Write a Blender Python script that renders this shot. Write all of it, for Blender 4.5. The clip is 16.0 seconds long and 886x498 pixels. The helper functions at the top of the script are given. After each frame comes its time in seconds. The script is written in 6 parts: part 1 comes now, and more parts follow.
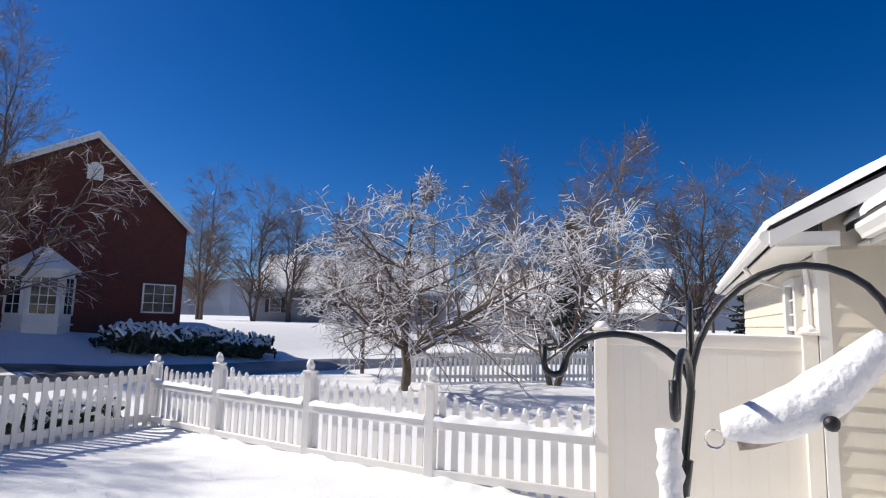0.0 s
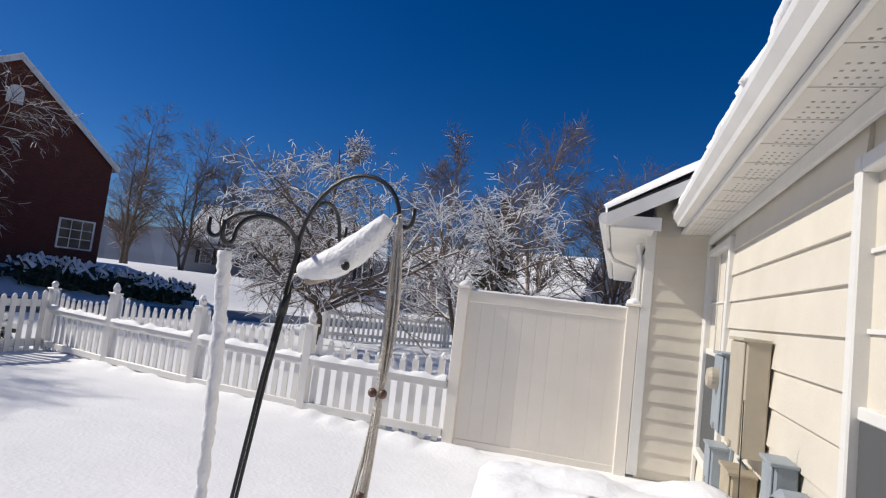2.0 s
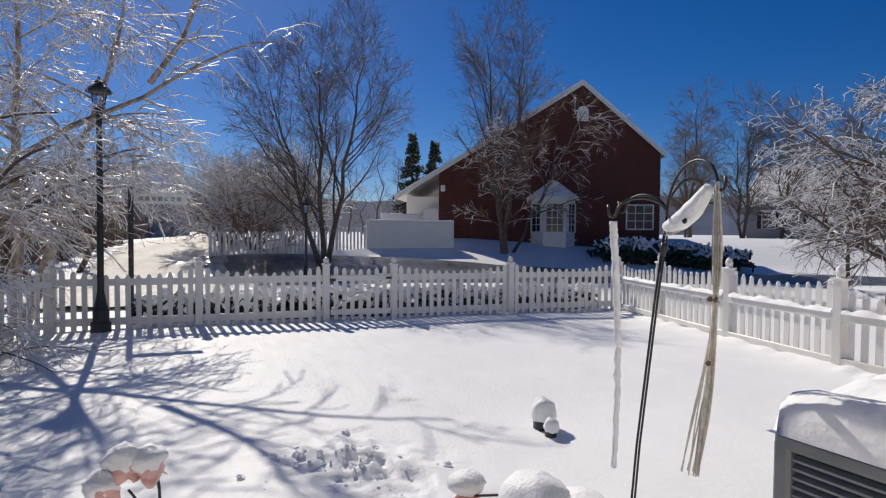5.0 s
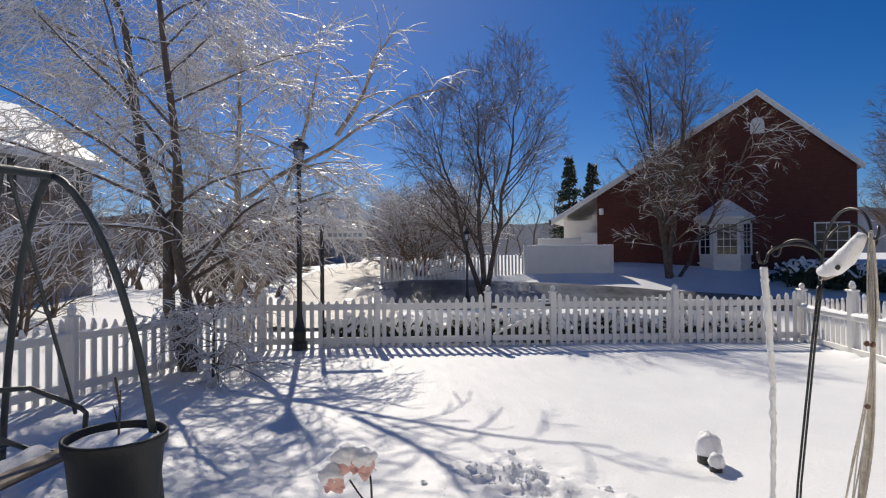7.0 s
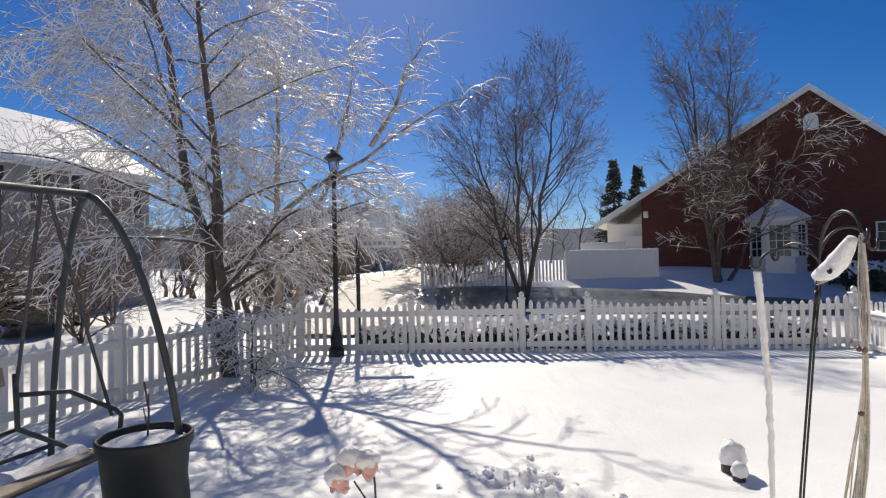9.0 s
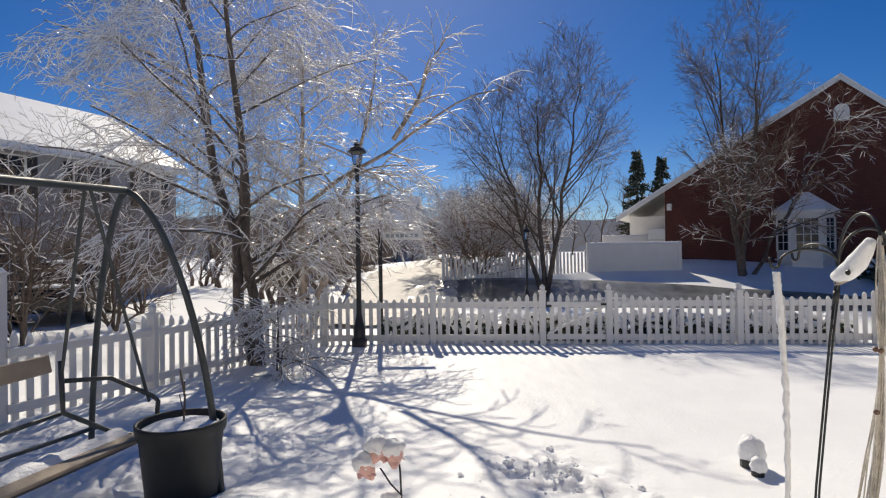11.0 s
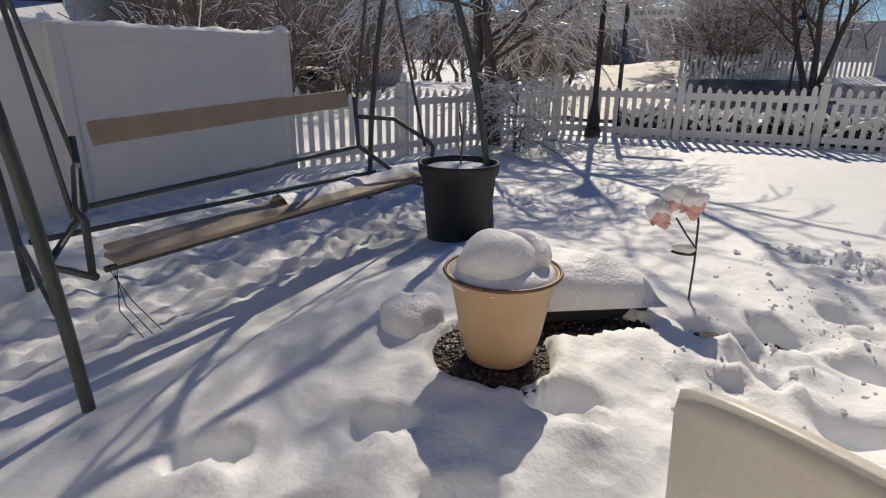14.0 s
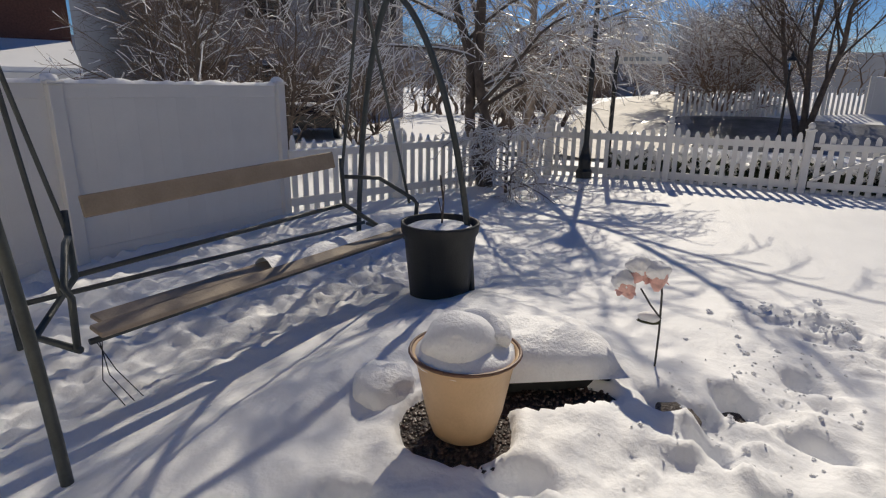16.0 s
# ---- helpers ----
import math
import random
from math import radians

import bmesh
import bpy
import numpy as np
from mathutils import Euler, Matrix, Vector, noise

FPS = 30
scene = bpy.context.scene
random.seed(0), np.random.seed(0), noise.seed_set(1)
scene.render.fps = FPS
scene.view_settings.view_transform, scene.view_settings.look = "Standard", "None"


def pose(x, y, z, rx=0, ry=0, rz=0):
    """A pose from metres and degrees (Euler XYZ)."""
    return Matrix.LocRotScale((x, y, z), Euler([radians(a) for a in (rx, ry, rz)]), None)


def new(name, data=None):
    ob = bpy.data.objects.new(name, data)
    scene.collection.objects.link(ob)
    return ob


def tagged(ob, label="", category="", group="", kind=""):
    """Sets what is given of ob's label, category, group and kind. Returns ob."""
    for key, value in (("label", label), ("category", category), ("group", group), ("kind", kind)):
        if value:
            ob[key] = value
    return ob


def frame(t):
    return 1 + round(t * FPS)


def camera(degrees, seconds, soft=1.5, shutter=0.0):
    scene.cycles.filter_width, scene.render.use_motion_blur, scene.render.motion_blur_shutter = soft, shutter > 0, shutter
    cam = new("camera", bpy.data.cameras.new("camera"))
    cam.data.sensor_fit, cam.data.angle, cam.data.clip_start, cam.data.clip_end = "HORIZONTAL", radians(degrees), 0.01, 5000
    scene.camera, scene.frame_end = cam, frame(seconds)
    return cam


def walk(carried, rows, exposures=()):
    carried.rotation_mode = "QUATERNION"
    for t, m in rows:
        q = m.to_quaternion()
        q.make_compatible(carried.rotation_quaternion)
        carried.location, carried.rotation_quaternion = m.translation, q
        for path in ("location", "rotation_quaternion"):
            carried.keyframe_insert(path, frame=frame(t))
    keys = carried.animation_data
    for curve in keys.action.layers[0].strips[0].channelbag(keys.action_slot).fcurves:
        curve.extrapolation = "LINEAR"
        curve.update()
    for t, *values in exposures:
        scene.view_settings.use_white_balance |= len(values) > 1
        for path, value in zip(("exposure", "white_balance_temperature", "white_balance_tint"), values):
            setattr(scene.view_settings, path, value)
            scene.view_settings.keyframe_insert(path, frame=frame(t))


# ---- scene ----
cam = camera(76.0, 16.0, soft=1.2)
PATH = [
    (0.0, 0.949, -0.397, 1.762, 97.21, -1.50, 22.97),
    (0.5, 1.055, -0.259, 1.673, 96.88, -1.36, 20.91),
    (1.0, 1.238, -0.194, 1.630, 96.06, -1.06, 16.68),
    (1.5, 1.568, -0.419, 1.614, 95.19, -2.41, 14.64),
    (2.0, 1.811, -0.645, 1.570, 94.96, -6.75, 16.92),
    (2.5, 2.054, -0.871, 1.526, 93.28, -9.37, 24.92),
    (3.0, 2.177, -1.038, 1.542, 91.59, -11.26, 34.75),
    (3.5, 2.345, -1.092, 1.601, 89.16, -9.87, 48.41),
    (4.0, 2.562, -1.107, 1.539, 87.76, -6.57, 59.44),
    (6.5, 3.379, -0.889, 1.663, 90.55, 1.58, 80.27),
    (7.0, 3.420, -1.166, 1.685, 90.62, 0.41, 86.13),
    (7.5, 3.427, -1.125, 1.636, 91.36, 1.29, 89.47),
    (8.0, 3.467, -1.020, 1.673, 91.53, 1.36, 89.96),
    (8.5, 3.490, -0.933, 1.705, 91.47, 1.33, 90.39),
    (9.0, 3.516, -0.907, 1.693, 91.32, 1.19, 90.87),
    (11.5, 3.624, -0.942, 1.732, 89.42, 0.76, 93.99),
    (12.0, 3.620, -1.071, 1.702, 87.32, 0.41, 95.08),
    (12.5, 3.541, -1.161, 1.594, 83.24, -0.08, 96.82),
    (13.0, 3.429, -1.229, 1.468, 77.26, 0.70, 101.89),
    (13.5, 3.553, -1.389, 1.387, 72.14, -0.13, 107.87),
    (14.0, 3.557, -1.453, 1.300, 71.46, -0.51, 113.32),
    (14.5, 3.596, -1.459, 1.388, 71.83, -0.78, 115.18),
    (15.0, 3.572, -1.370, 1.466, 72.36, -0.81, 115.32),
    (15.5, 3.564, -1.331, 1.511, 73.33, -0.81, 114.77),
    (16.0, 3.548, -1.294, 1.566, 74.01, -0.82, 113.63),
]
walk(cam, [(t, pose(x, y, z, rx, ry, rz)) for t, x, y, z, rx, ry, rz in PATH],
     exposures=((0.0, 0.3, 6350, 10), (1.0, 0.12, 6330, 10), (2.0, -0.08, 6300, 10), (3.5, -0.16, 6350, 10), (6.5, -0.08, 6560, 9), (9.0, 0.16, 6780, 8), (12.5, -0.05, 6930, 8), (14.0, -0.18, 7000, 8), (16.0, -0.24, 6930, 8)))


# ---- world, sun and exposure ----
SUN_YAW, SUN_UP = 98.5, 38.0
world = bpy.data.worlds.new("winter_sky")
scene.world = world
world.use_nodes = True
wn = world.node_tree
sky = wn.nodes.new("ShaderNodeTexSky")
sky.sky_type, sky.sun_disc = "NISHITA", False
sky.sun_elevation, sky.sun_rotation = radians(SUN_UP), radians(-SUN_YAW)
sky.air_density, sky.dust_density, sky.ozone_density, sky.altitude = 1.0, 1.0, 6.0, 1800
back = wn.nodes["Background"]
back.inputs["Strength"].default_value = 0.07
deep = wn.nodes.new("ShaderNodeHueSaturation")
deep.inputs["Saturation"].default_value, deep.inputs["Hue"].default_value = 1.3, 0.51
wn.links.new(sky.outputs[0], deep.inputs["Color"])
wn.links.new(deep.outputs[0], back.inputs["Color"])
sun = new("sun", bpy.data.lights.new("sun", "SUN"))
sun.data.energy, sun.data.angle, sun.data.color = 4.4, radians(0.55), (1.0, 0.92, 0.8)
to_sun = Vector((-math.sin(radians(SUN_YAW)) * math.cos(radians(SUN_UP)), math.cos(radians(SUN_YAW)) * math.cos(radians(SUN_UP)), math.sin(radians(SUN_UP))))
sun.matrix_world = Matrix.Translation((0, 0, 30)) @ to_sun.to_track_quat("Z", "Y").to_matrix().to_4x4()


# ---- materials ----
def material(name, color, rough=0.6, metal=0.0, vary=0.15, scale=6.0, bump=0.0, bump_scale=60.0, dark=None, fine=80.0, each=0.0, shine=0.5):
    """A surface with variation at two scales and fine relief; each: how far pieces differ."""
    m = bpy.data.materials.new(name)
    m.use_nodes = True
    n, l = m.node_tree.nodes, m.node_tree.links
    b = n["Principled BSDF"]
    b.inputs["Roughness"].default_value, b.inputs["Metallic"].default_value = rough, metal
    b.inputs["Specular IOR Level"].default_value = shine
    geo = n.new("ShaderNodeTexCoord")
    big = n.new("ShaderNodeTexNoise")
    big.inputs["Scale"].default_value, big.inputs["Detail"].default_value = scale, 5
    small = n.new("ShaderNodeTexNoise")
    small.inputs["Scale"].default_value, small.inputs["Detail"].default_value = fine, 3
    l.new(geo.outputs["Object"], big.inputs["Vector"])
    l.new(geo.outputs["Object"], small.inputs["Vector"])
    add = n.new("ShaderNodeMath")
    add.operation = "MULTIPLY_ADD"
    add.inputs[1].default_value = 0.4
    l.new(small.outputs["Fac"], add.inputs[0])
    l.new(big.outputs["Fac"], add.inputs[2])
    ramp = n.new("ShaderNodeValToRGB")
    lo = dark or tuple(c * (1 - vary) for c in color)
    hi = tuple(min(1, c * (1 + vary * 0.6)) for c in color)
    ramp.color_ramp.elements[0].position, ramp.color_ramp.elements[1].position = 0.45, 0.95
    ramp.color_ramp.elements[0].color, ramp.color_ramp.elements[1].color = (*lo, 1), (*hi, 1)
    l.new(add.outputs[0], ramp.inputs["Fac"])
    out = ramp.outputs["Color"]
    if each:
        info = n.new("ShaderNodeObjectInfo")
        hsv = n.new("ShaderNodeHueSaturation")
        mul = n.new("ShaderNodeMath")
        mul.operation = "MULTIPLY_ADD"
        mul.inputs[1].default_value, mul.inputs[2].default_value = each, 1 - each / 2
        l.new(info.outputs["Random"], mul.inputs[0])
        l.new(mul.outputs[0], hsv.inputs["Value"])
        l.new(out, hsv.inputs["Color"])
        out = hsv.outputs["Color"]
    l.new(out, b.inputs["Base Color"])
    if bump:
        bn = n.new("ShaderNodeBump")
        bn.inputs["Strength"].default_value, bn.inputs["Distance"].default_value = bump, 0.02
        t = n.new("ShaderNodeTexNoise")
        t.inputs["Scale"].default_value, t.inputs["Detail"].default_value = bump_scale, 6
        l.new(geo.outputs["Object"], t.inputs["Vector"])
        l.new(t.outputs["Fac"], bn.inputs["Height"])
        l.new(bn.outputs["Normal"], b.inputs["Normal"])
    return m


SNOW = material("snow", (0.9, 0.905, 0.915), 0.55, vary=0.04, scale=1.5, bump=0.35, bump_scale=28, fine=120, shine=0.15)
SNOW_FINE = material("clinging_snow", (0.9, 0.905, 0.92), 0.5, vary=0.06, scale=12, bump=0.4, bump_scale=60, shine=0.25)
ICE = material("icy_twig", (0.62, 0.55, 0.48), 0.2, vary=0.3, scale=9, dark=(0.2, 0.14, 0.1))
BARK = material("bark", (0.13, 0.1, 0.08), 0.85, vary=0.5, scale=8, bump=0.8, bump_scale=40)
BARK_PALE = material("pale_bark", (0.42, 0.35, 0.29), 0.75, vary=0.5, scale=7, bump=0.6, bump_scale=30, dark=(0.12, 0.09, 0.07))
RUSSET = material("russet_twig", (0.33, 0.22, 0.145), 0.6, vary=0.4, scale=5, dark=(0.14, 0.09, 0.06))
TWIG = material("brown_twig", (0.17, 0.12, 0.09), 0.8, vary=0.4, scale=6)
VINYL = material("white_vinyl", (0.78, 0.76, 0.72), 0.38, vary=0.05, scale=3, bump=0.05, bump_scale=20, each=0.05)
VINYL_WARM = material("cream_vinyl", (0.84, 0.79, 0.71), 0.4, vary=0.05, scale=2, bump=0.05, bump_scale=15)
SIDING = material("cream_siding", (0.7, 0.65, 0.555), 0.5, vary=0.07, scale=3, bump=0.12, bump_scale=90, each=0.04)
TRIM = material("white_trim", (0.76, 0.75, 0.72), 0.4, vary=0.06, scale=5)
SOFFIT_HOLE = material("soffit_hole", (0.4, 0.38, 0.35), 0.7)
SOFFIT = material("soffit_panel", (0.7, 0.68, 0.64), 0.5, vary=0.06, scale=4)


def brick_material():
    """Courses of dark red brick in lime mortar, at their real size."""
    m = material("brick_courses", (0.11, 0.03, 0.02), 0.85, vary=0.3, scale=3, bump=0.3, bump_scale=50)
    n, l = m.node_tree.nodes, m.node_tree.links
    geo = n.new("ShaderNodeTexCoord")
    sep, com = n.new("ShaderNodeSeparateXYZ"), n.new("ShaderNodeCombineXYZ")
    l.new(geo.outputs["Object"], sep.inputs[0])
    l.new(sep.outputs["Y"], com.inputs["X"])
    l.new(sep.outputs["Z"], com.inputs["Y"])
    tex = n.new("ShaderNodeTexBrick")
    tex.inputs["Color1"].default_value, tex.inputs["Color2"].default_value, tex.inputs["Mortar"].default_value = (0.11, 0.022, 0.014, 1), (0.07, 0.016, 0.012, 1), (0.09, 0.055, 0.045, 1)
    tex.inputs["Scale"].default_value, tex.inputs["Mortar Size"].default_value = 1.0, 0.008
    tex.inputs["Brick Width"].default_value, tex.inputs["Row Height"].default_value = 0.21, 0.075
    l.new(com.outputs[0], tex.inputs["Vector"])
    b = n["Principled BSDF"]
    mix = n.new("ShaderNodeMix")
    mix.data_type = "RGBA"
    mix.inputs["Factor"].default_value = 0.35
    old = b.inputs["Base Color"].links[0].from_socket
    l.new(tex.outputs["Color"], mix.inputs[6])
    l.new(old, mix.inputs[7])
    l.new(mix.outputs[2], b.inputs["Base Color"])
    return m


COURSES = brick_material()
MORTAR = material("brick_mortar", (0.13, 0.06, 0.045), 0.9, vary=0.3, scale=20, bump=0.5, bump_scale=90)
SHINGLE = material("dark_shingle", (0.07, 0.065, 0.065), 0.9, vary=0.3, scale=20, bump=0.5, bump_scale=120)
BLACK = material("black_paint", (0.018, 0.02, 0.022), 0.4, vary=0.3, scale=20, bump=0.15, bump_scale=120)
TUBE = material("grey_green_tube", (0.055, 0.065, 0.065), 0.45, vary=0.35, scale=9, bump=0.1, bump_scale=150)
PLASTIC = material("black_plastic", (0.02, 0.022, 0.022), 0.55, vary=0.25, scale=10, bump=0.1, bump_scale=70)
TAN = material("tan_ceramic", (0.58, 0.4, 0.24), 0.5, vary=0.12, scale=6, bump=0.12, bump_scale=50)
RIM = material("brown_rim", (0.16, 0.08, 0.05), 0.45, vary=0.3, scale=20)
YELLOW = material("yellow_glaze", (0.62, 0.36, 0.04), 0.35, vary=0.15, scale=9)
PALE_GLAZE = material("cracked_pale_glaze", (0.62, 0.52, 0.36), 0.4, vary=0.3, scale=14, bump=0.5, bump_scale=30)
SLAT = material("tan_slat", (0.36, 0.29, 0.22), 0.7, vary=0.2, scale=6, bump=0.2, bump_scale=40, each=0.1)
DRIED = material("dried_stalk", (0.6, 0.5, 0.41), 0.75, vary=0.45, scale=18, bump=0.8, bump_scale=45)
SCREEN = material("insect_screen", (0.09, 0.095, 0.1), 0.7, vary=0.15, scale=200, bump=0.3, bump_scale=600)
PEBBLE_STONE = material("pebble_stone", (0.06, 0.032, 0.024), 0.4, vary=0.6, scale=70, dark=(0.03, 0.02, 0.018))
PEBBLE = material("dark_pebbles", (0.04, 0.022, 0.017), 0.45, vary=0.7, scale=45, bump=1.0, bump_scale=90)
PETAL = material("pink_petal", (0.76, 0.45, 0.4), 0.5, vary=0.2, scale=20)
CHAIR = material("weathered_white_plastic", (0.66, 0.62, 0.54), 0.45, vary=0.1, scale=5, bump=0.08, bump_scale=60)
AC_PAINT = material("grey_enamel", (0.2, 0.21, 0.22), 0.45, vary=0.15, scale=8)
BOX_TAN = material("tan_utility_paint", (0.47, 0.42, 0.33), 0.5, vary=0.08, scale=7)
BOX_GREY = material("grey_utility_paint", (0.3, 0.345, 0.385), 0.45, vary=0.1, scale=7)
BOX_BROWN = material("faded_brown_paint", (0.42, 0.36, 0.26), 0.55, vary=0.2, scale=9)
CORAL = material("orange_red_lacquer", (0.62, 0.08, 0.03), 0.3, vary=0.15, scale=20)
ALU = material("brushed_tube", (0.7, 0.68, 0.64), 0.25, metal=0.9, vary=0.1, scale=30)
HEDGE = material("evergreen_leaf", (0.045, 0.055, 0.028), 0.7, vary=0.5, scale=8)
CAR_PAINT = material("dark_car_paint", (0.012, 0.014, 0.018), 0.15, vary=0.2, scale=3)
SLUSH = material("wet_slush", (0.16, 0.17, 0.19), 0.35, vary=0.5, scale=2.2, bump=0.6, bump_scale=14, dark=(0.03, 0.032, 0.036))
TRACK = material("packed_snow", (0.56, 0.52, 0.47), 0.7, vary=0.35, scale=1.2, bump=0.8, bump_scale=9)
BLIND = material("window_blind", (0.26, 0.27, 0.28), 0.6, vary=0.05, scale=5)
GREY_WALL = material("grey_siding", (0.32, 0.33, 0.36), 0.6, vary=0.1, scale=4)
# blue air haze painted into the ridge's base colour
HILL = material("haze_tinted_ridge", (0.1, 0.13, 0.2), 0.9, vary=0.3, scale=0.02)


def glass(name, tint=(0.9, 0.95, 1.0)):
    m = bpy.data.materials.new(name)
    m.use_nodes = True
    b = m.node_tree.nodes["Principled BSDF"]
    b.inputs["Base Color"].default_value = (*tint, 1)
    b.inputs["Roughness"].default_value, b.inputs["Transmission Weight"].default_value, b.inputs["IOR"].default_value = 0.03, 1.0, 1.45
    return m


GLASS = glass("window_glass")
DARK_GLASS = material("dark_pane", (0.02, 0.025, 0.03), 0.05, vary=0.2, scale=4)
ICE_GLASS = glass("lamp_glass", (0.95, 0.93, 0.88))


# ---- mesh helpers ----
class Build:
    """Collects primitives into one mesh."""

    def __init__(self):
        self.v, self.f = [], []

    def add(self, verts, faces, m=None):
        k = len(self.v)
        self.v += [tuple(m @ Vector(p)) if m else tuple(p) for p in verts]
        self.f += [tuple(i + k for i in f) for f in faces]
        return self

    def box(self, x0, y0, z0, x1, y1, z1, m=None, bevel=0.0):
        b = min(bevel, abs(x1 - x0) / 3, abs(y1 - y0) / 3, abs(z1 - z0) / 3)
        if b <= 0:
            vs = [(x, y, z) for z in (z0, z1) for y in (y0, y1) for x in (x0, x1)]
            return self.add(vs, [(0, 2, 3, 1), (4, 5, 7, 6), (0, 1, 5, 4), (2, 6, 7, 3), (0, 4, 6, 2), (1, 3, 7, 5)], m)
        bm = bmesh.new()
        bmesh.ops.create_cube(bm, size=1, matrix=Matrix.Translation(((x0 + x1) / 2, (y0 + y1) / 2, (z0 + z1) / 2)) @ Matrix.Diagonal((abs(x1 - x0), abs(y1 - y0), abs(z1 - z0), 1)))
        bmesh.ops.bevel(bm, geom=bm.edges[:], offset=b, segments=1, affect="EDGES")
        bm.verts.index_update()
        self.add([v.co[:] for v in bm.verts], [[v.index for v in f.verts] for f in bm.faces], m)
        bm.free()
        return self

    def tube(self, pts, r, sides=8, caps=True):
        pts = [Vector(p) for p in pts]
        n = len(pts)
        rs = r if isinstance(r, (list, tuple)) else [r] * n
        vs, fs = [], []
        ref = None
        for i, p in enumerate(pts):
            t = (pts[min(i + 1, n - 1)] - pts[max(i - 1, 0)]).normalized()
            if ref is None:
                ref = t.orthogonal().normalized()
            ref = (ref - t * ref.dot(t)).normalized()
            o = t.cross(ref)
            for k in range(sides):
                a = 2 * math.pi * k / sides
                vs.append(p + (ref * math.cos(a) + o * math.sin(a)) * rs[i])
        for i in range(n - 1):
            for k in range(sides):
                a, b = i * sides + k, i * sides + (k + 1) % sides
                fs.append((a, b, b + sides, a + sides))
        if caps:
            fs += [tuple(range(sides))[::-1], tuple(range((n - 1) * sides, n * sides))]
        return self.add(vs, fs)

    def lathe(self, prof, sides=24, m=None):
        vs = [(r * math.cos(2 * math.pi * k / sides), r * math.sin(2 * math.pi * k / sides), z) for r, z in prof for k in range(sides)]
        fs = [(i * sides + k, i * sides + (k + 1) % sides, (i + 1) * sides + (k + 1) % sides, (i + 1) * sides + k) for i in range(len(prof) - 1) for k in range(sides)]
        fs += [tuple(range(sides))[::-1], tuple(range((len(prof) - 1) * sides, len(prof) * sides))]
        return self.add(vs, fs, m)

    def blob(self, x, y, z, rx, ry, rz, rough=0.12, freq=2.0, segs=20, rings=12, m=None, seed=0.0, flat=0.0):
        """A lumpy rounded mass; flat: how far the underside is cut off (0 to 1)."""
        vs, fs = [], []
        for i in range(rings + 1):
            th = math.pi * i / rings
            for k in range(segs):
                ph = 2 * math.pi * k / segs
                d = Vector((math.sin(th) * math.cos(ph), math.sin(th) * math.sin(ph), math.cos(th)))
                s = 1 + rough * noise.fractal(d * freq + Vector((seed, seed * 1.7, 3)), 0.8, 2.0, 3)
                zz = max(d.z * s, -1 + flat)
                vs.append((x + d.x * s * rx, y + d.y * s * ry, z + zz * rz))
        for i in range(rings):
            for k in range(segs):
                a, b = i * segs + k, i * segs + (k + 1) % segs
                fs.append((a, a + segs, b + segs, b))
        return self.add(vs, fs, m)

    def slab(self, pts, z0, z1):
        """A plate from an outline in x, y."""
        n = len(pts)
        vs = [(x, y, z0) for x, y in pts] + [(x, y, z1) for x, y in pts]
        return self.add(vs, [tuple(range(n))[::-1], tuple(range(n, 2 * n))] + [(i, (i + 1) % n, n + (i + 1) % n, n + i) for i in range(n)])

    def mesh(self, name, mat, smooth=False):
        me = bpy.data.meshes.new(name)
        me.from_pydata(self.v, [], self.f)
        me.materials.append(mat)
        if smooth:
            me.shade_smooth()
        me.update()
        return me


def part(name, b, mat, parent=None, label="", smooth=False):
    """One mesh object, under a thing where parent is given."""
    ob = new(name, b if isinstance(b, bpy.types.Mesh) else b.mesh(name, mat, smooth))
    if parent:
        ob.parent = parent
    return tagged(ob, label) if label else ob


def thing(name, label, category, m=None, group="", kind=""):
    ob = new(name)
    ob.empty_display_size = 0.1
    if m:
        ob.matrix_basis = m
    return tagged(ob, label, category, group, kind)


def along(p, q):
    """A pose at p whose x axis points level at q, and the distance."""
    d = Vector((q[0] - p[0], q[1] - p[1], 0))
    return pose(p[0], p[1], p[2] if len(p) > 2 else 0, 0, 0, math.degrees(math.atan2(d.y, d.x))), d.length


# ---- smooth lattice noise for the snow ----
rng = np.random.default_rng(7)
LAT = rng.random((256, 256))


def vnoise(x, y):
    xi, yi = np.floor(x).astype(int), np.floor(y).astype(int)
    fx, fy = x - xi, y - yi
    fx, fy = fx * fx * (3 - 2 * fx), fy * fy * (3 - 2 * fy)
    g = lambda a, b: LAT[a % 256, b % 256]
    return (g(xi, yi) * (1 - fx) + g(xi + 1, yi) * fx) * (1 - fy) + (g(xi, yi + 1) * (1 - fx) + g(xi + 1, yi + 1) * fx) * fy - 0.5


def sstep(a, b, x):
    t = np.clip((x - a) / (b - a), 0, 1)
    return t * t * (3 - 2 * t)


def bump_at(x, y, cx, cy, rx, ry=None, turn=0.0):
    c, s = math.cos(radians(turn)), math.sin(radians(turn))
    u, v = (x - cx) * c + (y - cy) * s, -(x - cx) * s + (y - cy) * c
    return np.exp(-((u / rx) ** 2 + (v / (ry or rx)) ** 2))


STEPS = [(0.85, -1.2, 0.15), (0.58, -0.92, 0.12), (2.10, -2.32, 0.09), (2.40, -2.77, 0.1), (2.55, -2.32, 0.08), (1.40, -0.72, 0.13), (1.75, -1.07, 0.14), (0.10, -0.57, 0.11), (1.72, -1.74, 0.12), (1.12, -1.06, 0.12), (0.84, -0.58, 0.09), (2.30, -1.92, 0.1)]


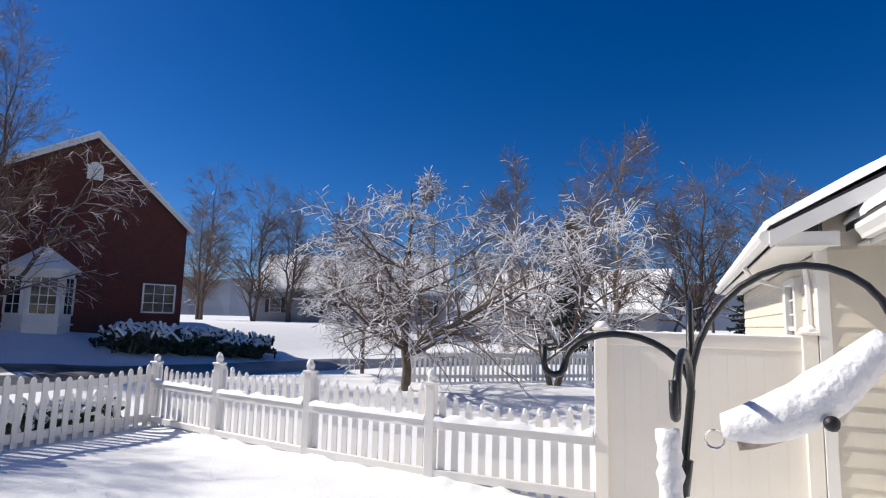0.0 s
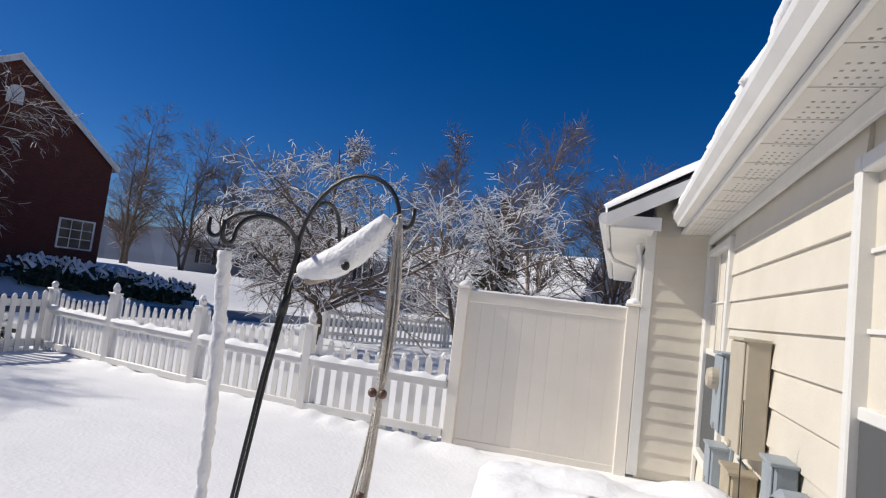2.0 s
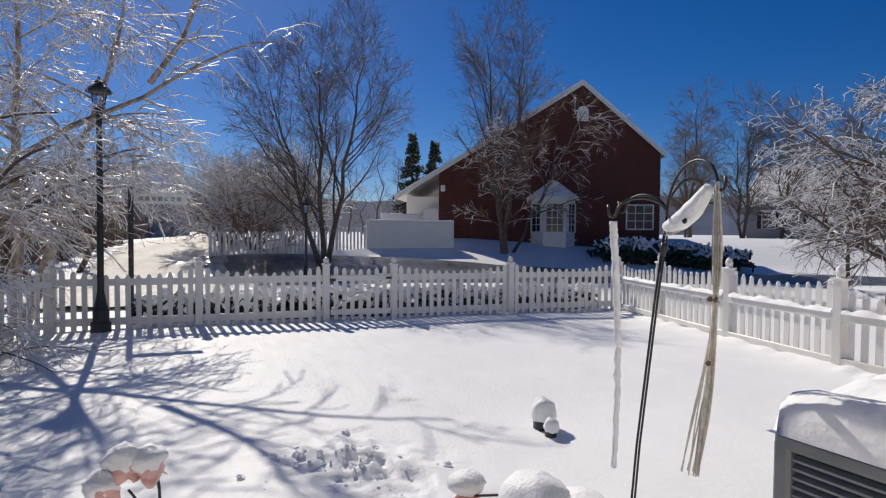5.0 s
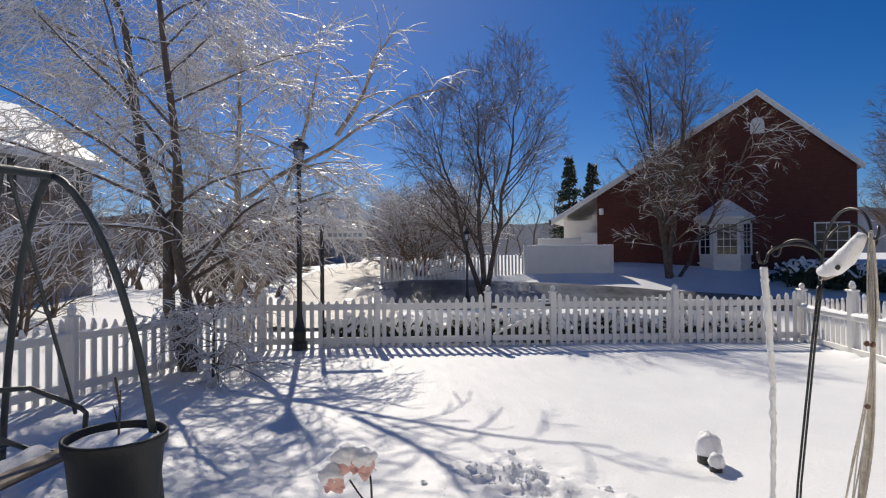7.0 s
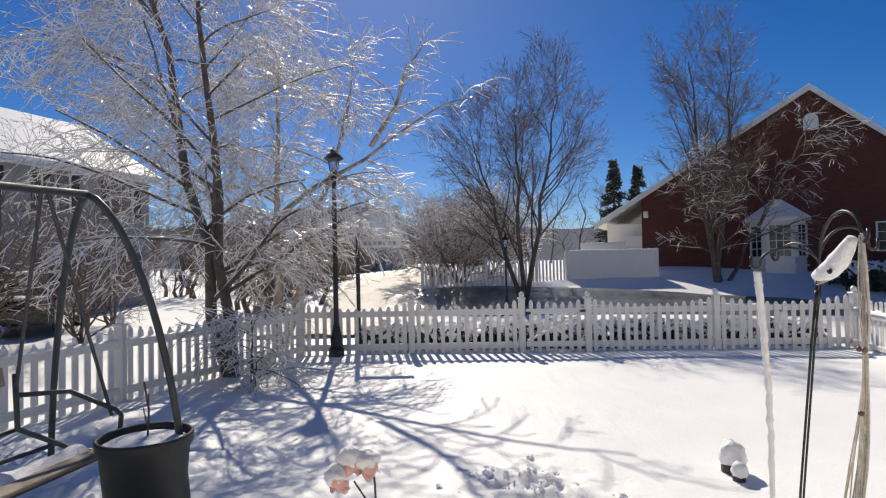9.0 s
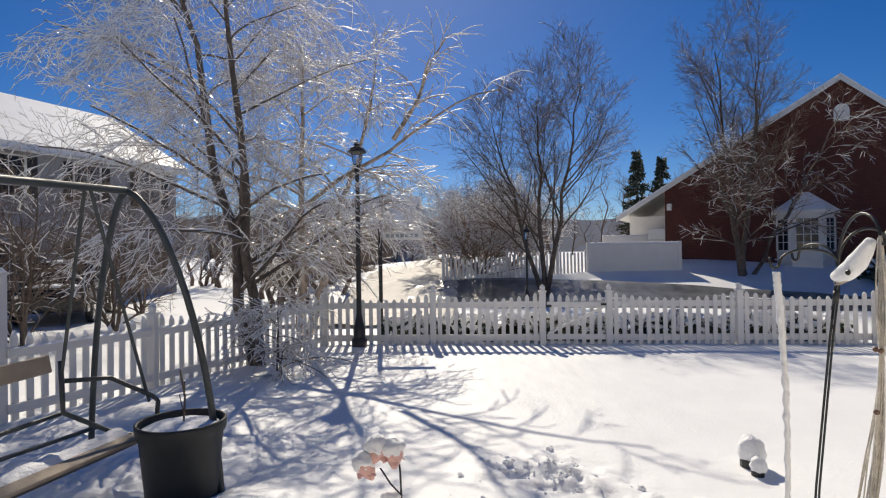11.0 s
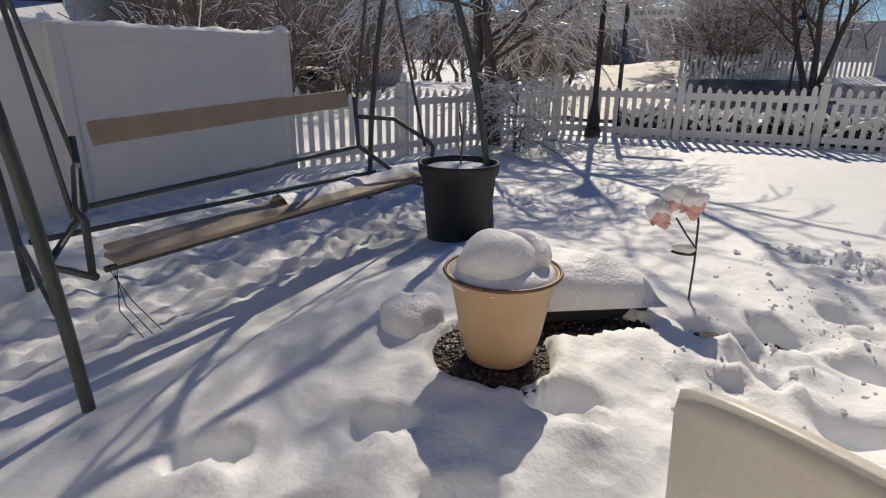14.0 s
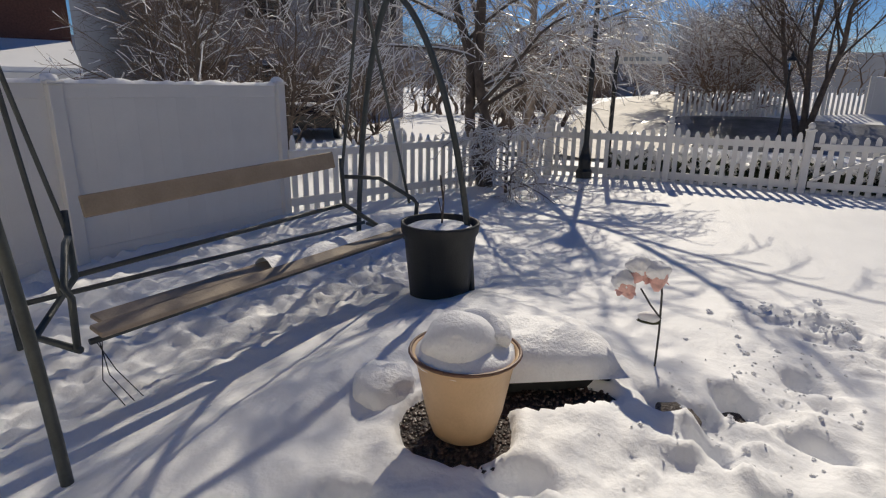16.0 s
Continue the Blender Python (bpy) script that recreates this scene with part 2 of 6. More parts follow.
def relief(x, y):
    """The snow's height."""
    x, y = np.asarray(x, float), np.asarray(y, float)
    z = 0.75 * sstep(-14.5, -18.5, x) + 0.55 * sstep(-18.0, -21.5, x)
    z = z * sstep(-14, 0, y) + 0.6 * sstep(-14, -40, x) * (1 - sstep(-14, 0, y))
    z = z + 0.05 * vnoise(x * 0.5 + 9, y * 0.5) + 0.02 * vnoise(x * 1.3, y * 1.3 + 5)
    yard = sstep(-7.4, -6.5, x) * sstep(7.0, 5.5, y)
    z = z + yard * 0.008 * vnoise(x * 4, y * 9)
    # trodden ground by the terrace and the rough bed under the bench
    trod = sstep(-0.7, 0.2, x) * sstep(0.4, -0.3, y) * sstep(-3.4, -2.6, y) * sstep(4.5, 3.2, x)
    bed = sstep(-2.5, -1.5, x) * sstep(-3.3, -3.9, y + 0.25 * (x - 1.0)) * sstep(-7.5, -6.5, y)
    z = z + trod * (0.065 * vnoise(x * 1.9, y * 1.9) + 0.05 * np.abs(vnoise(x * 5, y * 5)) + 0.024 * np.abs(vnoise(x * 10, y * 10)) + 0.012 * vnoise(x * 19, y * 19))
    z = z + bed * (0.1 * np.abs(vnoise(x * 4.5, y * 4.5)) + 0.07 * vnoise(x * 11, y * 11) + 0.03 * vnoise(x * 22, y * 22) - 0.05)
    for cx, cy, r in STEPS:
        q = -np.log(bump_at(x, y, cx, cy, r * 1.25, r * 0.75, 30 + 40 * cx) + 1e-12) * (1 + 0.9 * vnoise(x * 12, y * 12) + 0.5 * vnoise(x * 5 + 2, y * 5))
        z = z - 0.12 * np.exp(-q ** 2) + 0.05 * bump_at(x, y, cx + 0.17, cy + 0.1, r * 1.1) * (1 + 1.5 * vnoise(x * 15, y * 15))
    # the dug heap on the lawn, with clods
    heap = bump_at(x, y, -0.8, -0.4, 0.5, 0.33, 60)
    z = z + heap * (0.02 + 0.12 * vnoise(x * 8 + 4, y * 8) + 0.1 * vnoise(x * 15, y * 15))
    track = bump_at(x, y, 0.75, -0.85, 1.3, 0.22, 145)
    z = z + track * (-0.05 + 0.14 * vnoise(x * 5 + 3, y * 5) + 0.07 * vnoise(x * 13, y * 13) + 0.035 * vnoise(x * 24, y * 24))
    # drifts along the bench side and round the planters
    z = z + 0.1 * bump_at(x, y, 1.05, -2.82, 1.6, 0.25, -14) + 0.13 * bump_at(x, y, 0.25, -2.15, 0.45, 0.35) + 0.16 * bump_at(x, y, 1.2, -1.95, 1.35, 1.1)
    # the hollow melted free round the tan planter and along the box
    wob = 1 + 0.35 * vnoise(x * 5, y * 5)
    q1 = -np.log(bump_at(x, y, 1.5, -2.1, 0.27, 0.24, 20) + 1e-12) * wob
    q2 = -np.log(bump_at(x, y, 1.10, -1.81, 0.34, 0.13, 120) + 1e-12) * wob
    hollow = np.maximum(sstep(1.25, 0.85, q1), sstep(1.3, 0.8, q2))
    z = z * (1 - hollow) + 0.04 * hollow
    # banks along the foot of the fences
    z = z + 0.07 * bump_at(x, 0 * y, 0, 0, 999) * np.exp(-((y - 5.58 + 0.145 * (x + 2)) / 0.16) ** 2) * sstep(-7, -6, x) * sstep(2.0, 1.5, x) * (1 + 1.2 * vnoise(x * 6, y * 6))
    return z


def z_at(x, y):
    return float(relief(np.array([x]), np.array([y]))[0])


# ---- the ground: one sheet to the horizon ----
def ground():
    def axis(bands, hi):
        a = [bands[0][0]]
        for k, (lo, step) in enumerate(bands):
            end = bands[k + 1][0] if k + 1 < len(bands) else hi
            n = int(round((end - a[-1]) / step))
            a += list(a[-1] + (end - a[-1]) * np.arange(1, n + 1) / n)
        step = 0.07
        s = step
        while a[-1] < 900:
            s *= 1.18
            a.append(a[-1] + s)
        s = step
        while a[0] > -900:
            s *= 1.18
            a.insert(0, a[0] - s)
        return np.array(a)

    xs, ys = axis([(-7.6, 0.07), (-1.4, 0.032), (4.2, 0.07)], 4.6), axis([(-7.4, 0.07), (-4.6, 0.032), (1.0, 0.07)], 6.9)
    gx, gy = np.meshgrid(xs, ys)
    gz = relief(gx, gy)
    nx, ny = len(xs), len(ys)
    me = bpy.data.meshes.new("ground")
    me.vertices.add(nx * ny)
    me.vertices.foreach_set("co", np.stack([gx, gy, gz], -1).ravel())
    a = (np.arange(ny - 1)[:, None] * nx + np.arange(nx - 1)[None]).ravel()
    q = np.stack([a, a + 1, a + nx + 1, a + nx], -1).ravel()
    me.loops.add(len(q))
    me.loops.foreach_set("vertex_index", q)
    me.polygons.add(len(a))
    me.polygons.foreach_set("loop_start", np.arange(len(a)) * 4)
    me.update(calc_edges=True)
    me.materials.append(SNOW)
    me.shade_smooth()
    tagged(new("ground", me), "snow-covered lawn with footprints and soft drifts", "snow", kind="structure")


ground()


def strip(name, label, pts, width, mat, lift, category="road"):
    """A road sheet laid over the ground along a line."""
    b = Build()
    line = []
    for (x0, y0), (x1, y1) in zip(pts, pts[1:]):
        k = max(2, int(math.hypot(x1 - x0, y1 - y0) / 0.8))
        line += [(x0 + (x1 - x0) * i / k, y0 + (y1 - y0) * i / k) for i in range(k)]
    line.append(pts[-1])
    cols = 10
    for i, (x, y) in enumerate(line):
        x1, y1 = line[min(i + 1, len(line) - 1)]
        x0, y0 = line[max(i - 1, 0)]
        d = math.hypot(x1 - x0, y1 - y0)
        nx, ny = -(y1 - y0) / d, (x1 - x0) / d
        for j in range(cols + 1):
            w = (j / cols - 0.5) * width
            px, py = x + nx * w, y + ny * w
            edge = -0.12 if j in (0, cols) else 0.0
            b.v.append((px, py, z_at(px, py) + lift + edge + 0.035 * math.sin(j * 2.4) + 0.03 * noise.noise(Vector((px, py, 1)) * 0.8)))
    for i in range(len(line) - 1):
        for j in range(cols):
            a = i * (cols + 1) + j
            b.f.append((a, a + cols + 1, a + cols + 2, a + 1))
    return tagged(part(name, b, mat, smooth=True), label, category, kind="structure")


strip("road", "side street with wet dark slush between snow", [(-16.5, -3), (-15.2, 6), (-13.2, 13), (-11.0, 19), (-6, 26), (6, 34), (20, 38)], 4.2, SLUSH, 0.06)
strip("road_west", "ploughed street with packed snow and wheel ruts", [(-9.5, -3.6), (-16, -3.4), (-30, -3.0), (-60, -2.6)], 4.4, TRACK, 0.08)


# ---- picket fences ----
def picket_mesh():
    b = Build()
    w, t = 0.038, 0.011
    prof = [(-w, 0), (w, 0), (w, 0.93), (w * 0.8, 0.965), (w * 0.4, 0.99), (0, 1.0), (-w * 0.4, 0.99), (-w * 0.8, 0.965), (-w, 0.93)]
    n = len(prof)
    b.add([(x, -t, z) for x, z in prof] + [(x, t, z) for x, z in prof], [tuple(range(n)), tuple(range(n, 2 * n))[::-1]] + [(i, i + n, (i + 1) % n + n, (i + 1) % n) for i in range(n)])
    return b.mesh("picket", VINYL)


def post_mesh(h):
    b = Build()
    s = 0.057
    b.box(-s, -s, -0.15, s, s, h - 0.14, bevel=0.008)
    b.box(-s - 0.016, -s - 0.016, h - 0.145, s + 0.016, s + 0.016, h - 0.115, bevel=0.006)
    prof = [(0.05, h - 0.116), (0.044, h - 0.1), (0.05, h - 0.075), (0.054, h - 0.055), (0.045, h - 0.03), (0.022, h - 0.008), (0.004, h)]
    b.lathe(prof, 10)
    return b.mesh("post", VINYL)


PICKET, POST = picket_mesh(), post_mesh(1.12)
DIP = 0.13


def snow_ridge(b, x0, x1, y, z, w, h, seed):
    """A lumpy ridge of snow along a rail from x0 to x1."""
    k = max(4, int((x1 - x0) / 0.05))
    vs, fs = [], []
    for i in range(k + 1):
        x = x0 + (x1 - x0) * i / k
        s = max(0.15, 0.75 + 0.6 * noise.noise(Vector((x * 5, seed, 0))) + 0.4 * noise.noise(Vector((x * 14, seed, 4))))
        for a in (0, 0.25, 0.5, 0.75, 1.0):
            vs.append((x, y + (a - 0.5) * w * (0.8 + 0.3 * s), z + math.sin(a * math.pi) * h * s - 0.004))
    for i in range(k):
        for j in range(4):
            q = i * 5 + j
            fs.append((q, q + 5, q + 6, q + 1))
    b.add(vs, fs)


def panel(fence, p, q, rails, heights, snow, seed, face=1):
    """One bay of pickets between two posts: pickets, two rails and the snow that lies on them."""
    m, length = along(p, q)
    z0, z1 = z_at(p[0], p[1]), z_at(q[0], q[1])
    n = int(round((length - 0.12) / 0.152))
    step = (length - 0.114) / n
    caps = Build()
    for i in range(n):
        u = 0.057 + step * (i + 0.5)
        c = 2 * (u / length) - 1
        h = heights - DIP * (1 - c * c)
        ob = part("picket", PICKET, VINYL, fence)
        jig = 0.4 * math.sin(i * 12.9 + seed)
        ob.matrix_basis = m @ pose(u, 0, min(z0, z1) - 0.03, 0, jig, 0) @ Matrix.Diagonal((1, 1, h + 0.03, 1))
        if snow:
            s = 0.75 + 0.4 * noise.noise(Vector((i * 1.7, seed, 2)))
            caps.blob(*(m @ Vector((u, 0, min(z0, z1) + h - 0.01))), 0.034 * s, 0.03 * s, 0.05 * s, 0.1, segs=7, rings=5)
    for z, hh in rails:
        b = Build().box(0.05, -0.03 * face - 0.022, z - hh / 2, length - 0.05, -0.03 * face + 0.022, z + hh / 2, bevel=0.005)
        part("rail", b, VINYL, fence).matrix_basis = m
    if snow:
        low = Build()
        top = rails[0][0] + rails[0][1] / 2
        snow_ridge(low, 0.06, length - 0.06, -0.03 * face, top, 0.085, snow, seed)
        ob = part("rail_snow", low, SNOW_FINE, fence, "lumpy ridge of snow", smooth=True)
        ob.matrix_basis = m
        part("snow_caps", caps, SNOW_FINE, fence, "small caps of snow on the picket tips", smooth=True)


def post_at(fence, x, y, capped=False):
    ob = part("post", POST, VINYL, fence)
    ob.location = (x, y, z_at(x, y))
    if capped:
        part("post_snow", Build().blob(x - 0.01, y, z_at(x, y) + 1.09, 0.045, 0.045, 0.06, 0.15, segs=10, rings=7), SNOW_FINE, fence, smooth=True)


W_POSTS = [(-7.15, -3.75), (-7.12, -1.68), (-7.1, 0.38)]
W_POSTS_N = [(-7.06, 1.6), (-7.0, 3.93), (-6.91, 6.38)]
N_POSTS = [(-6.91, 6.38), (-5.28, 6.05), (-3.49, 5.77), (-1.7, 5.58), (0.14, 5.58)]
S_POSTS = [(-7.15, -3.75), (-5.47, -4.49), (-3.79, -5.22), (-2.16, -5.94)]
FACE = 0.99


def fence_run(name, label, posts, rails, snow, face, skip_first=False, skip_last=False):
    f = thing(name, label, "fence", kind="structure")
    for i, p in enumerate(posts):
        if not (skip_first and i == 0) and not (skip_last and i == len(posts) - 1):
            post_at(f, *p, capped=snow > 0)
    for i, (p, q) in enumerate(zip(posts, posts[1:])):
        panel(f, p, q, rails, FACE, snow, i * 3.1 + len(posts), face)
    return f


fence_run("fence_west_north", "white vinyl picket fence with scalloped top along the lawn", W_POSTS_N, [(0.74, 0.11), (0.12, 0.12)], 0.0, -1)
fence_run("fence_west_south", "white vinyl picket fence with scalloped top beside the lamp post", W_POSTS, [(0.74, 0.11), (0.12, 0.12)], 0.0, -1)
fence_run("fence_north", "white vinyl picket fence with snow heaped on its rail", N_POSTS, [(0.62, 0.09), (0.1, 0.09)], 0.08, 1, skip_first=True, skip_last=True)
fence_run("fence_south", "white vinyl picket fence behind ice-covered birches", S_POSTS, [(0.72, 0.1), (0.12, 0.1)], 0.03, -1, skip_first=True, skip_last=True)


def gate():
    g = thing("garden_gate", "white vinyl picket gate with a diagonal brace", "gate")
    m, length = along((-7.1, 0.38), (-7.06, 1.6))
    n = 7
    for i in range(n):
        u = 0.1 + (length - 0.2) * (i + 0.5) / n
        c = 2 * u / length - 1
        part("picket", PICKET, VINYL, g).matrix_basis = m @ pose(u, 0, 0.0) @ Matrix.Diagonal((1, 1, 1.0 - 0.1 * (1 - c * c), 1))
    for z in (0.74, 0.14):
        part("rail", Build().box(0.075, -0.055, z - 0.05, length - 0.075, -0.013, z + 0.05, bevel=0.005), VINYL, g).matrix_basis = m
    part("brace", Build().tube([(0.1, -0.04, 0.2), (length - 0.1, -0.04, 0.7)], 0.03, 4), VINYL, g).matrix_basis = m
    part("hinge", Build().box(0.06, -0.07, 0.69, 0.16, -0.056, 0.74), BLACK, g, "black steel strap hinge").matrix_basis = m
    part("latch", Build().box(length - 0.16, -0.075, 0.72, length - 0.06, -0.056, 0.76), BLACK, g, "black steel latch").matrix_basis = m


gate()


# ---- tall privacy panels ----
def privacy(name, label, posts, height, mat, snow):
    f = thing(name, label, "fence", kind="structure")
    for x, y in posts:
        z = z_at(x, y)
        b = Build().box(-0.064, -0.064, -0.15, 0.064, 0.064, height, bevel=0.008)
        b.box(-0.08, -0.08, height, 0.08, 0.08, height + 0.03, bevel=0.008)
        b.add([(-0.07, -0.07, height + 0.03), (0.07, -0.07, height + 0.03), (0.07, 0.07, height + 0.03), (-0.07, 0.07, height + 0.03), (0, 0, height + 0.07)], [(0, 1, 4), (1, 2, 4), (2, 3, 4), (3, 0, 4)])
        part("post", b, mat, f).location = (x, y, z)
        part("post_snow", Build().blob(x, y, z + height + 0.03, 0.075, 0.075, 0.06, 0.2, segs=12, rings=8, flat=0.8, seed=x), SNOW_FINE, f, smooth=True)
    for k, (p, q) in enumerate(zip(posts, posts[1:])):
        m, length = along(p, q)
        n = 11
        step = (length - 0.12) / n
        for i in range(n):
            b = Build().box(0.06 + i * step + 0.0004, -0.017, 0.02, 0.06 + (i + 1) * step - 0.0004, 0.017, height - 0.15, bevel=0.0004)
            part("board", b, mat, f).matrix_basis = m
        part("top_rail", Build().box(0.06, -0.024, height - 0.16, length - 0.06, 0.024, height - 0.03, bevel=0.006), mat, f).matrix_basis = m
        part("bottom_rail", Build().box(0.06, -0.024, -0.1, length - 0.06, 0.024, 0.06, bevel=0.006), mat, f).matrix_basis = m
        b = Build()
        snow_ridge(b, 0.06, length - 0.06, 0, height - 0.03, 0.06, snow, k + 5.0)
        part("rail_snow", b, SNOW_FINE, f, "thin uneven line of snow", smooth=True).matrix_basis = m
    return f


privacy("privacy_fence_north", "cream vinyl privacy fence panel joining the house", [(0.16, 5.6), (1.98, 5.72)], 1.73, VINYL_WARM, 0.025)
privacy("privacy_fence_south", "white vinyl privacy fence in shade behind the bench", [(-2.16, -5.97), (0.28, -6.38), (2.72, -6.79), (5.16, -7.2)], 1.58, VINYL, 0.05)


# ---- the house beside the lawn ----
WX, SOFF = 2.72, 2.52


def lap_siding(parent, m, length, z0, z1, holes=(), mat=SIDING, course=0.17, lip=0.032):
    """Lapped boards along a wall whose x axis runs along it and whose -y side is the outside."""
    z = z0
    while z < z1 - 0.02:
        h = min(course, z1 - z)
        spans = [(0.0, length)]
        for a, b, c, d in holes:
            if z + h > c + 0.02 and z < d - 0.02:
                spans = [s for lo, hi in spans for s in ((lo, min(hi, a)), (max(lo, b), hi)) if s[1] - s[0] > 0.02]
        for lo, hi in spans:
            b = Build()
            b.add([(lo, -lip, z), (hi, -lip, z), (hi, -0.012, z + h + 0.012), (lo, -0.012, z + h + 0.012), (lo, 0, z), (hi, 0, z), (hi, 0, z + h + 0.012), (lo, 0, z + h + 0.012)],
                  [(0, 1, 2, 3), (0, 4, 5, 1), (3, 2, 6, 7), (0, 3, 7, 4), (1, 5, 6, 2)])
            part("board", b, mat, parent).matrix_basis = m
        z += course


def sash_window(name, label, m, w, h, blind=True, cols=2, rows=3):
    """A sash window whose outside is -y; m puts its lower left corner."""
    win = thing(name, label, "window", m, kind="structure")
    b = Build()
    t = 0.07
    b.box(-t, -0.06, -t, 0, 0.05, h + t, bevel=0.008).box(w, -0.06, -t, w + t, 0.05, h + t, bevel=0.008)
    b.box(0, -0.06, h, w, 0.05, h + t, bevel=0.008).box(-0.02, -0.075, -t, w + 0.02, 0.05, 0, bevel=0.008)
    b.box(0, -0.03, h / 2 - 0.025, w, 0.03, h / 2 + 0.025, bevel=0.005)
    part("window_frame", b, TRIM, win)
    g = Build()
    for k in range(2):
        z0, z1 = k * h / 2, (k + 1) * h / 2
        for i in range(1, cols):
            g.box(w * i / cols - 0.009, -0.014, z0, w * i / cols + 0.009, -0.002, z1)
        if k == 1:
            for j in range(1, rows):
                g.box(0, -0.013, z0 + (z1 - z0) * j / rows - 0.009, w, -0.003, z0 + (z1 - z0) * j / rows + 0.009)
    part("glazing_bars", g, TRIM, win)
    for k in range(2):
        part("pane", Build().box(0.005, 0.004, 0.02 + k * h / 2, w - 0.005, 0.008, (k + 1) * h / 2 - 0.02), GLASS, win)
    if blind:
        n = int(h / 0.05)
        for i in range(n):
            part("slat", Build().box(0.01, 0.03, -0.012, w - 0.01, 0.033, 0.016), BLIND, win).matrix_basis = pose(0, 0, 0.03 + i * h / n, 20, 0, 0)
    part("reveal", Build().box(0, 0.06, 0, w, 0.07, h), DARK_GLASS, win)
    return win


def own_house():
    w = thing("wall_house", "cream lap-sided house wall", "wall", kind="structure")
    part("core", Build().box(WX, 0.1, -0.2, WX + 0.2, 5.75, 2.7), SIDING, w)
    m = pose(WX, 5.75, 0, 0, 0, -90)
    lap_siding(w, m, 5.65, 0.1, 2.5, [(0.1, 1.24, 0.36, 2.4), (3.83, 5.16, 0.36, 2.4)], course=0.215)
    # projecting bay of the house beyond the fence
    e = thing("wall_projection", "cream lap-sided projecting corner of the house", "wall", kind="structure")
    part("core", Build().box(2.12, 5.69, -0.2, 2.7, 13.0, 2.6), SIDING, e)
    lap_siding(e, pose(2.12, 5.68, 0, 0, 0, 0), 0.6, 0.1, 2.82, lip=0.026)
    lap_siding(e, pose(2.11, 13.0, 0, 0, 0, -90), 7.2, 0.1, 2.5, [(5.6, 6.2, 1.2, 2.3)])
    part("corner_board", Build().box(2.05, 5.648, 0.02, 2.15, 5.76, 2.55, bevel=0.004), TRIM, e)
    part("inner_corner_board", Build().box(2.65, 5.632, 0.02, 2.685, 5.68, 2.5, bevel=0.006), TRIM, e)
    part("downspout", Build().tube([(1.98, 5.78, 2.4), (2.02, 5.85, 2.2), (2.04, 5.86, 0.1)], 0.03, 6), TRIM, e)
    sash_window("window_projection", "narrow dark sash window with white frame", pose(2.07, 7.2, 1.3, 0, 0, -90), 0.55, 0.95, False)
    sash_window("window_1", "white sash window with glazing bars beside utility boxes", pose(WX, 5.58, 0.42, 0, 0, -90), 1.0, 1.88, False, 3, 2)
    sash_window("window_2", "white sash window with lowered pale blinds", pose(WX, 1.86, 0.42, 0, 0, -90), 1.2, 1.82)
    part("insect_screen", Build().box(0.01, -0.024, 0.01, 0.99, -0.018, 0.92), SCREEN, bpy.data.objects["window_1"], "dark insect screen")
    part("insect_screen", Build().box(0.01, -0.024, 0.01, 1.19, -0.018, 0.89), SCREEN, bpy.data.objects["window_2"], "dark insect screen")
    # eaves: soffit, fascia, gutter, snowy roof
    r = thing("roof_eave", "snow-covered eave with white gutter and vented soffit", "roof", kind="structure")
    GX = 2.38
    part("soffit", Build().box(GX, -0.1, SOFF, WX + 0.02, 5.7, SOFF + 0.02), SOFFIT, r)
    vents = Build()
    for i in range(95):
        for j in range(5):
            y = 0.0 + i * 0.06
            if i % 6:
                vents.box(GX + 0.1 + j * 0.035, y, SOFF - 0.002, GX + 0.112 + j * 0.035, y + 0.012, SOFF - 0.0005)
    tagged(part("vent_holes", vents, SOFFIT_HOLE, r, "rows of small soffit vents"), kind="stuff")
    for y in np.arange(0.27, 5.6, 0.36):
        part("soffit_seam", Build().box(GX + 0.01, y, SOFF - 0.004, WX - 0.05, y + 0.008, SOFF - 0.0005), SOFFIT, r)
    part("frieze", Build().box(WX - 0.06, 0.1, SOFF - 0.09, WX - 0.033, 5.68, SOFF - 0.003, bevel=0.004), TRIM, r)
    gut = Build()
    prof = [(0.0, 0.0), (-0.075, 0.0), (-0.085, 0.03), (-0.12, 0.075), (-0.12, 0.12), (-0.1, 0.125), (-0.1, 0.08), (0.0, 0.03)]
    n = len(prof)
    gut.add([(GX + x, y, SOFF + 0.005 + z) for y in (-0.1, 5.2) for x, z in prof], [tuple(range(n)), tuple(range(n, 2 * n))[::-1]] + [(i, i + n, (i + 1) % n + n, (i + 1) % n) for i in range(n)])
    part("gutter", gut, TRIM, r)
    part("fascia", Build().box(GX, -0.1, SOFF - 0.035, GX + 0.022, 5.3, SOFF + 0.15, bevel=0.003), TRIM, r)
    roof = Build().add([(GX - 0.08, -0.1, SOFF + 0.13), (GX - 0.08, 5.75, SOFF + 0.13), (7, 5.75, SOFF + 2.6), (7, -0.1, SOFF + 2.6), (GX - 0.08, -0.1, SOFF + 0.18), (GX - 0.08, 5.75, SOFF + 0.18), (7, 5.75, SOFF + 2.66), (7, -0.1, SOFF + 2.66)],
                       [(0, 1, 2, 3), (4, 7, 6, 5), (0, 4, 5, 1), (0, 3, 7, 4), (1, 5, 6, 2)])
    part("roof_deck", roof, SHINGLE, r)
    sn = Build()
    k = 130
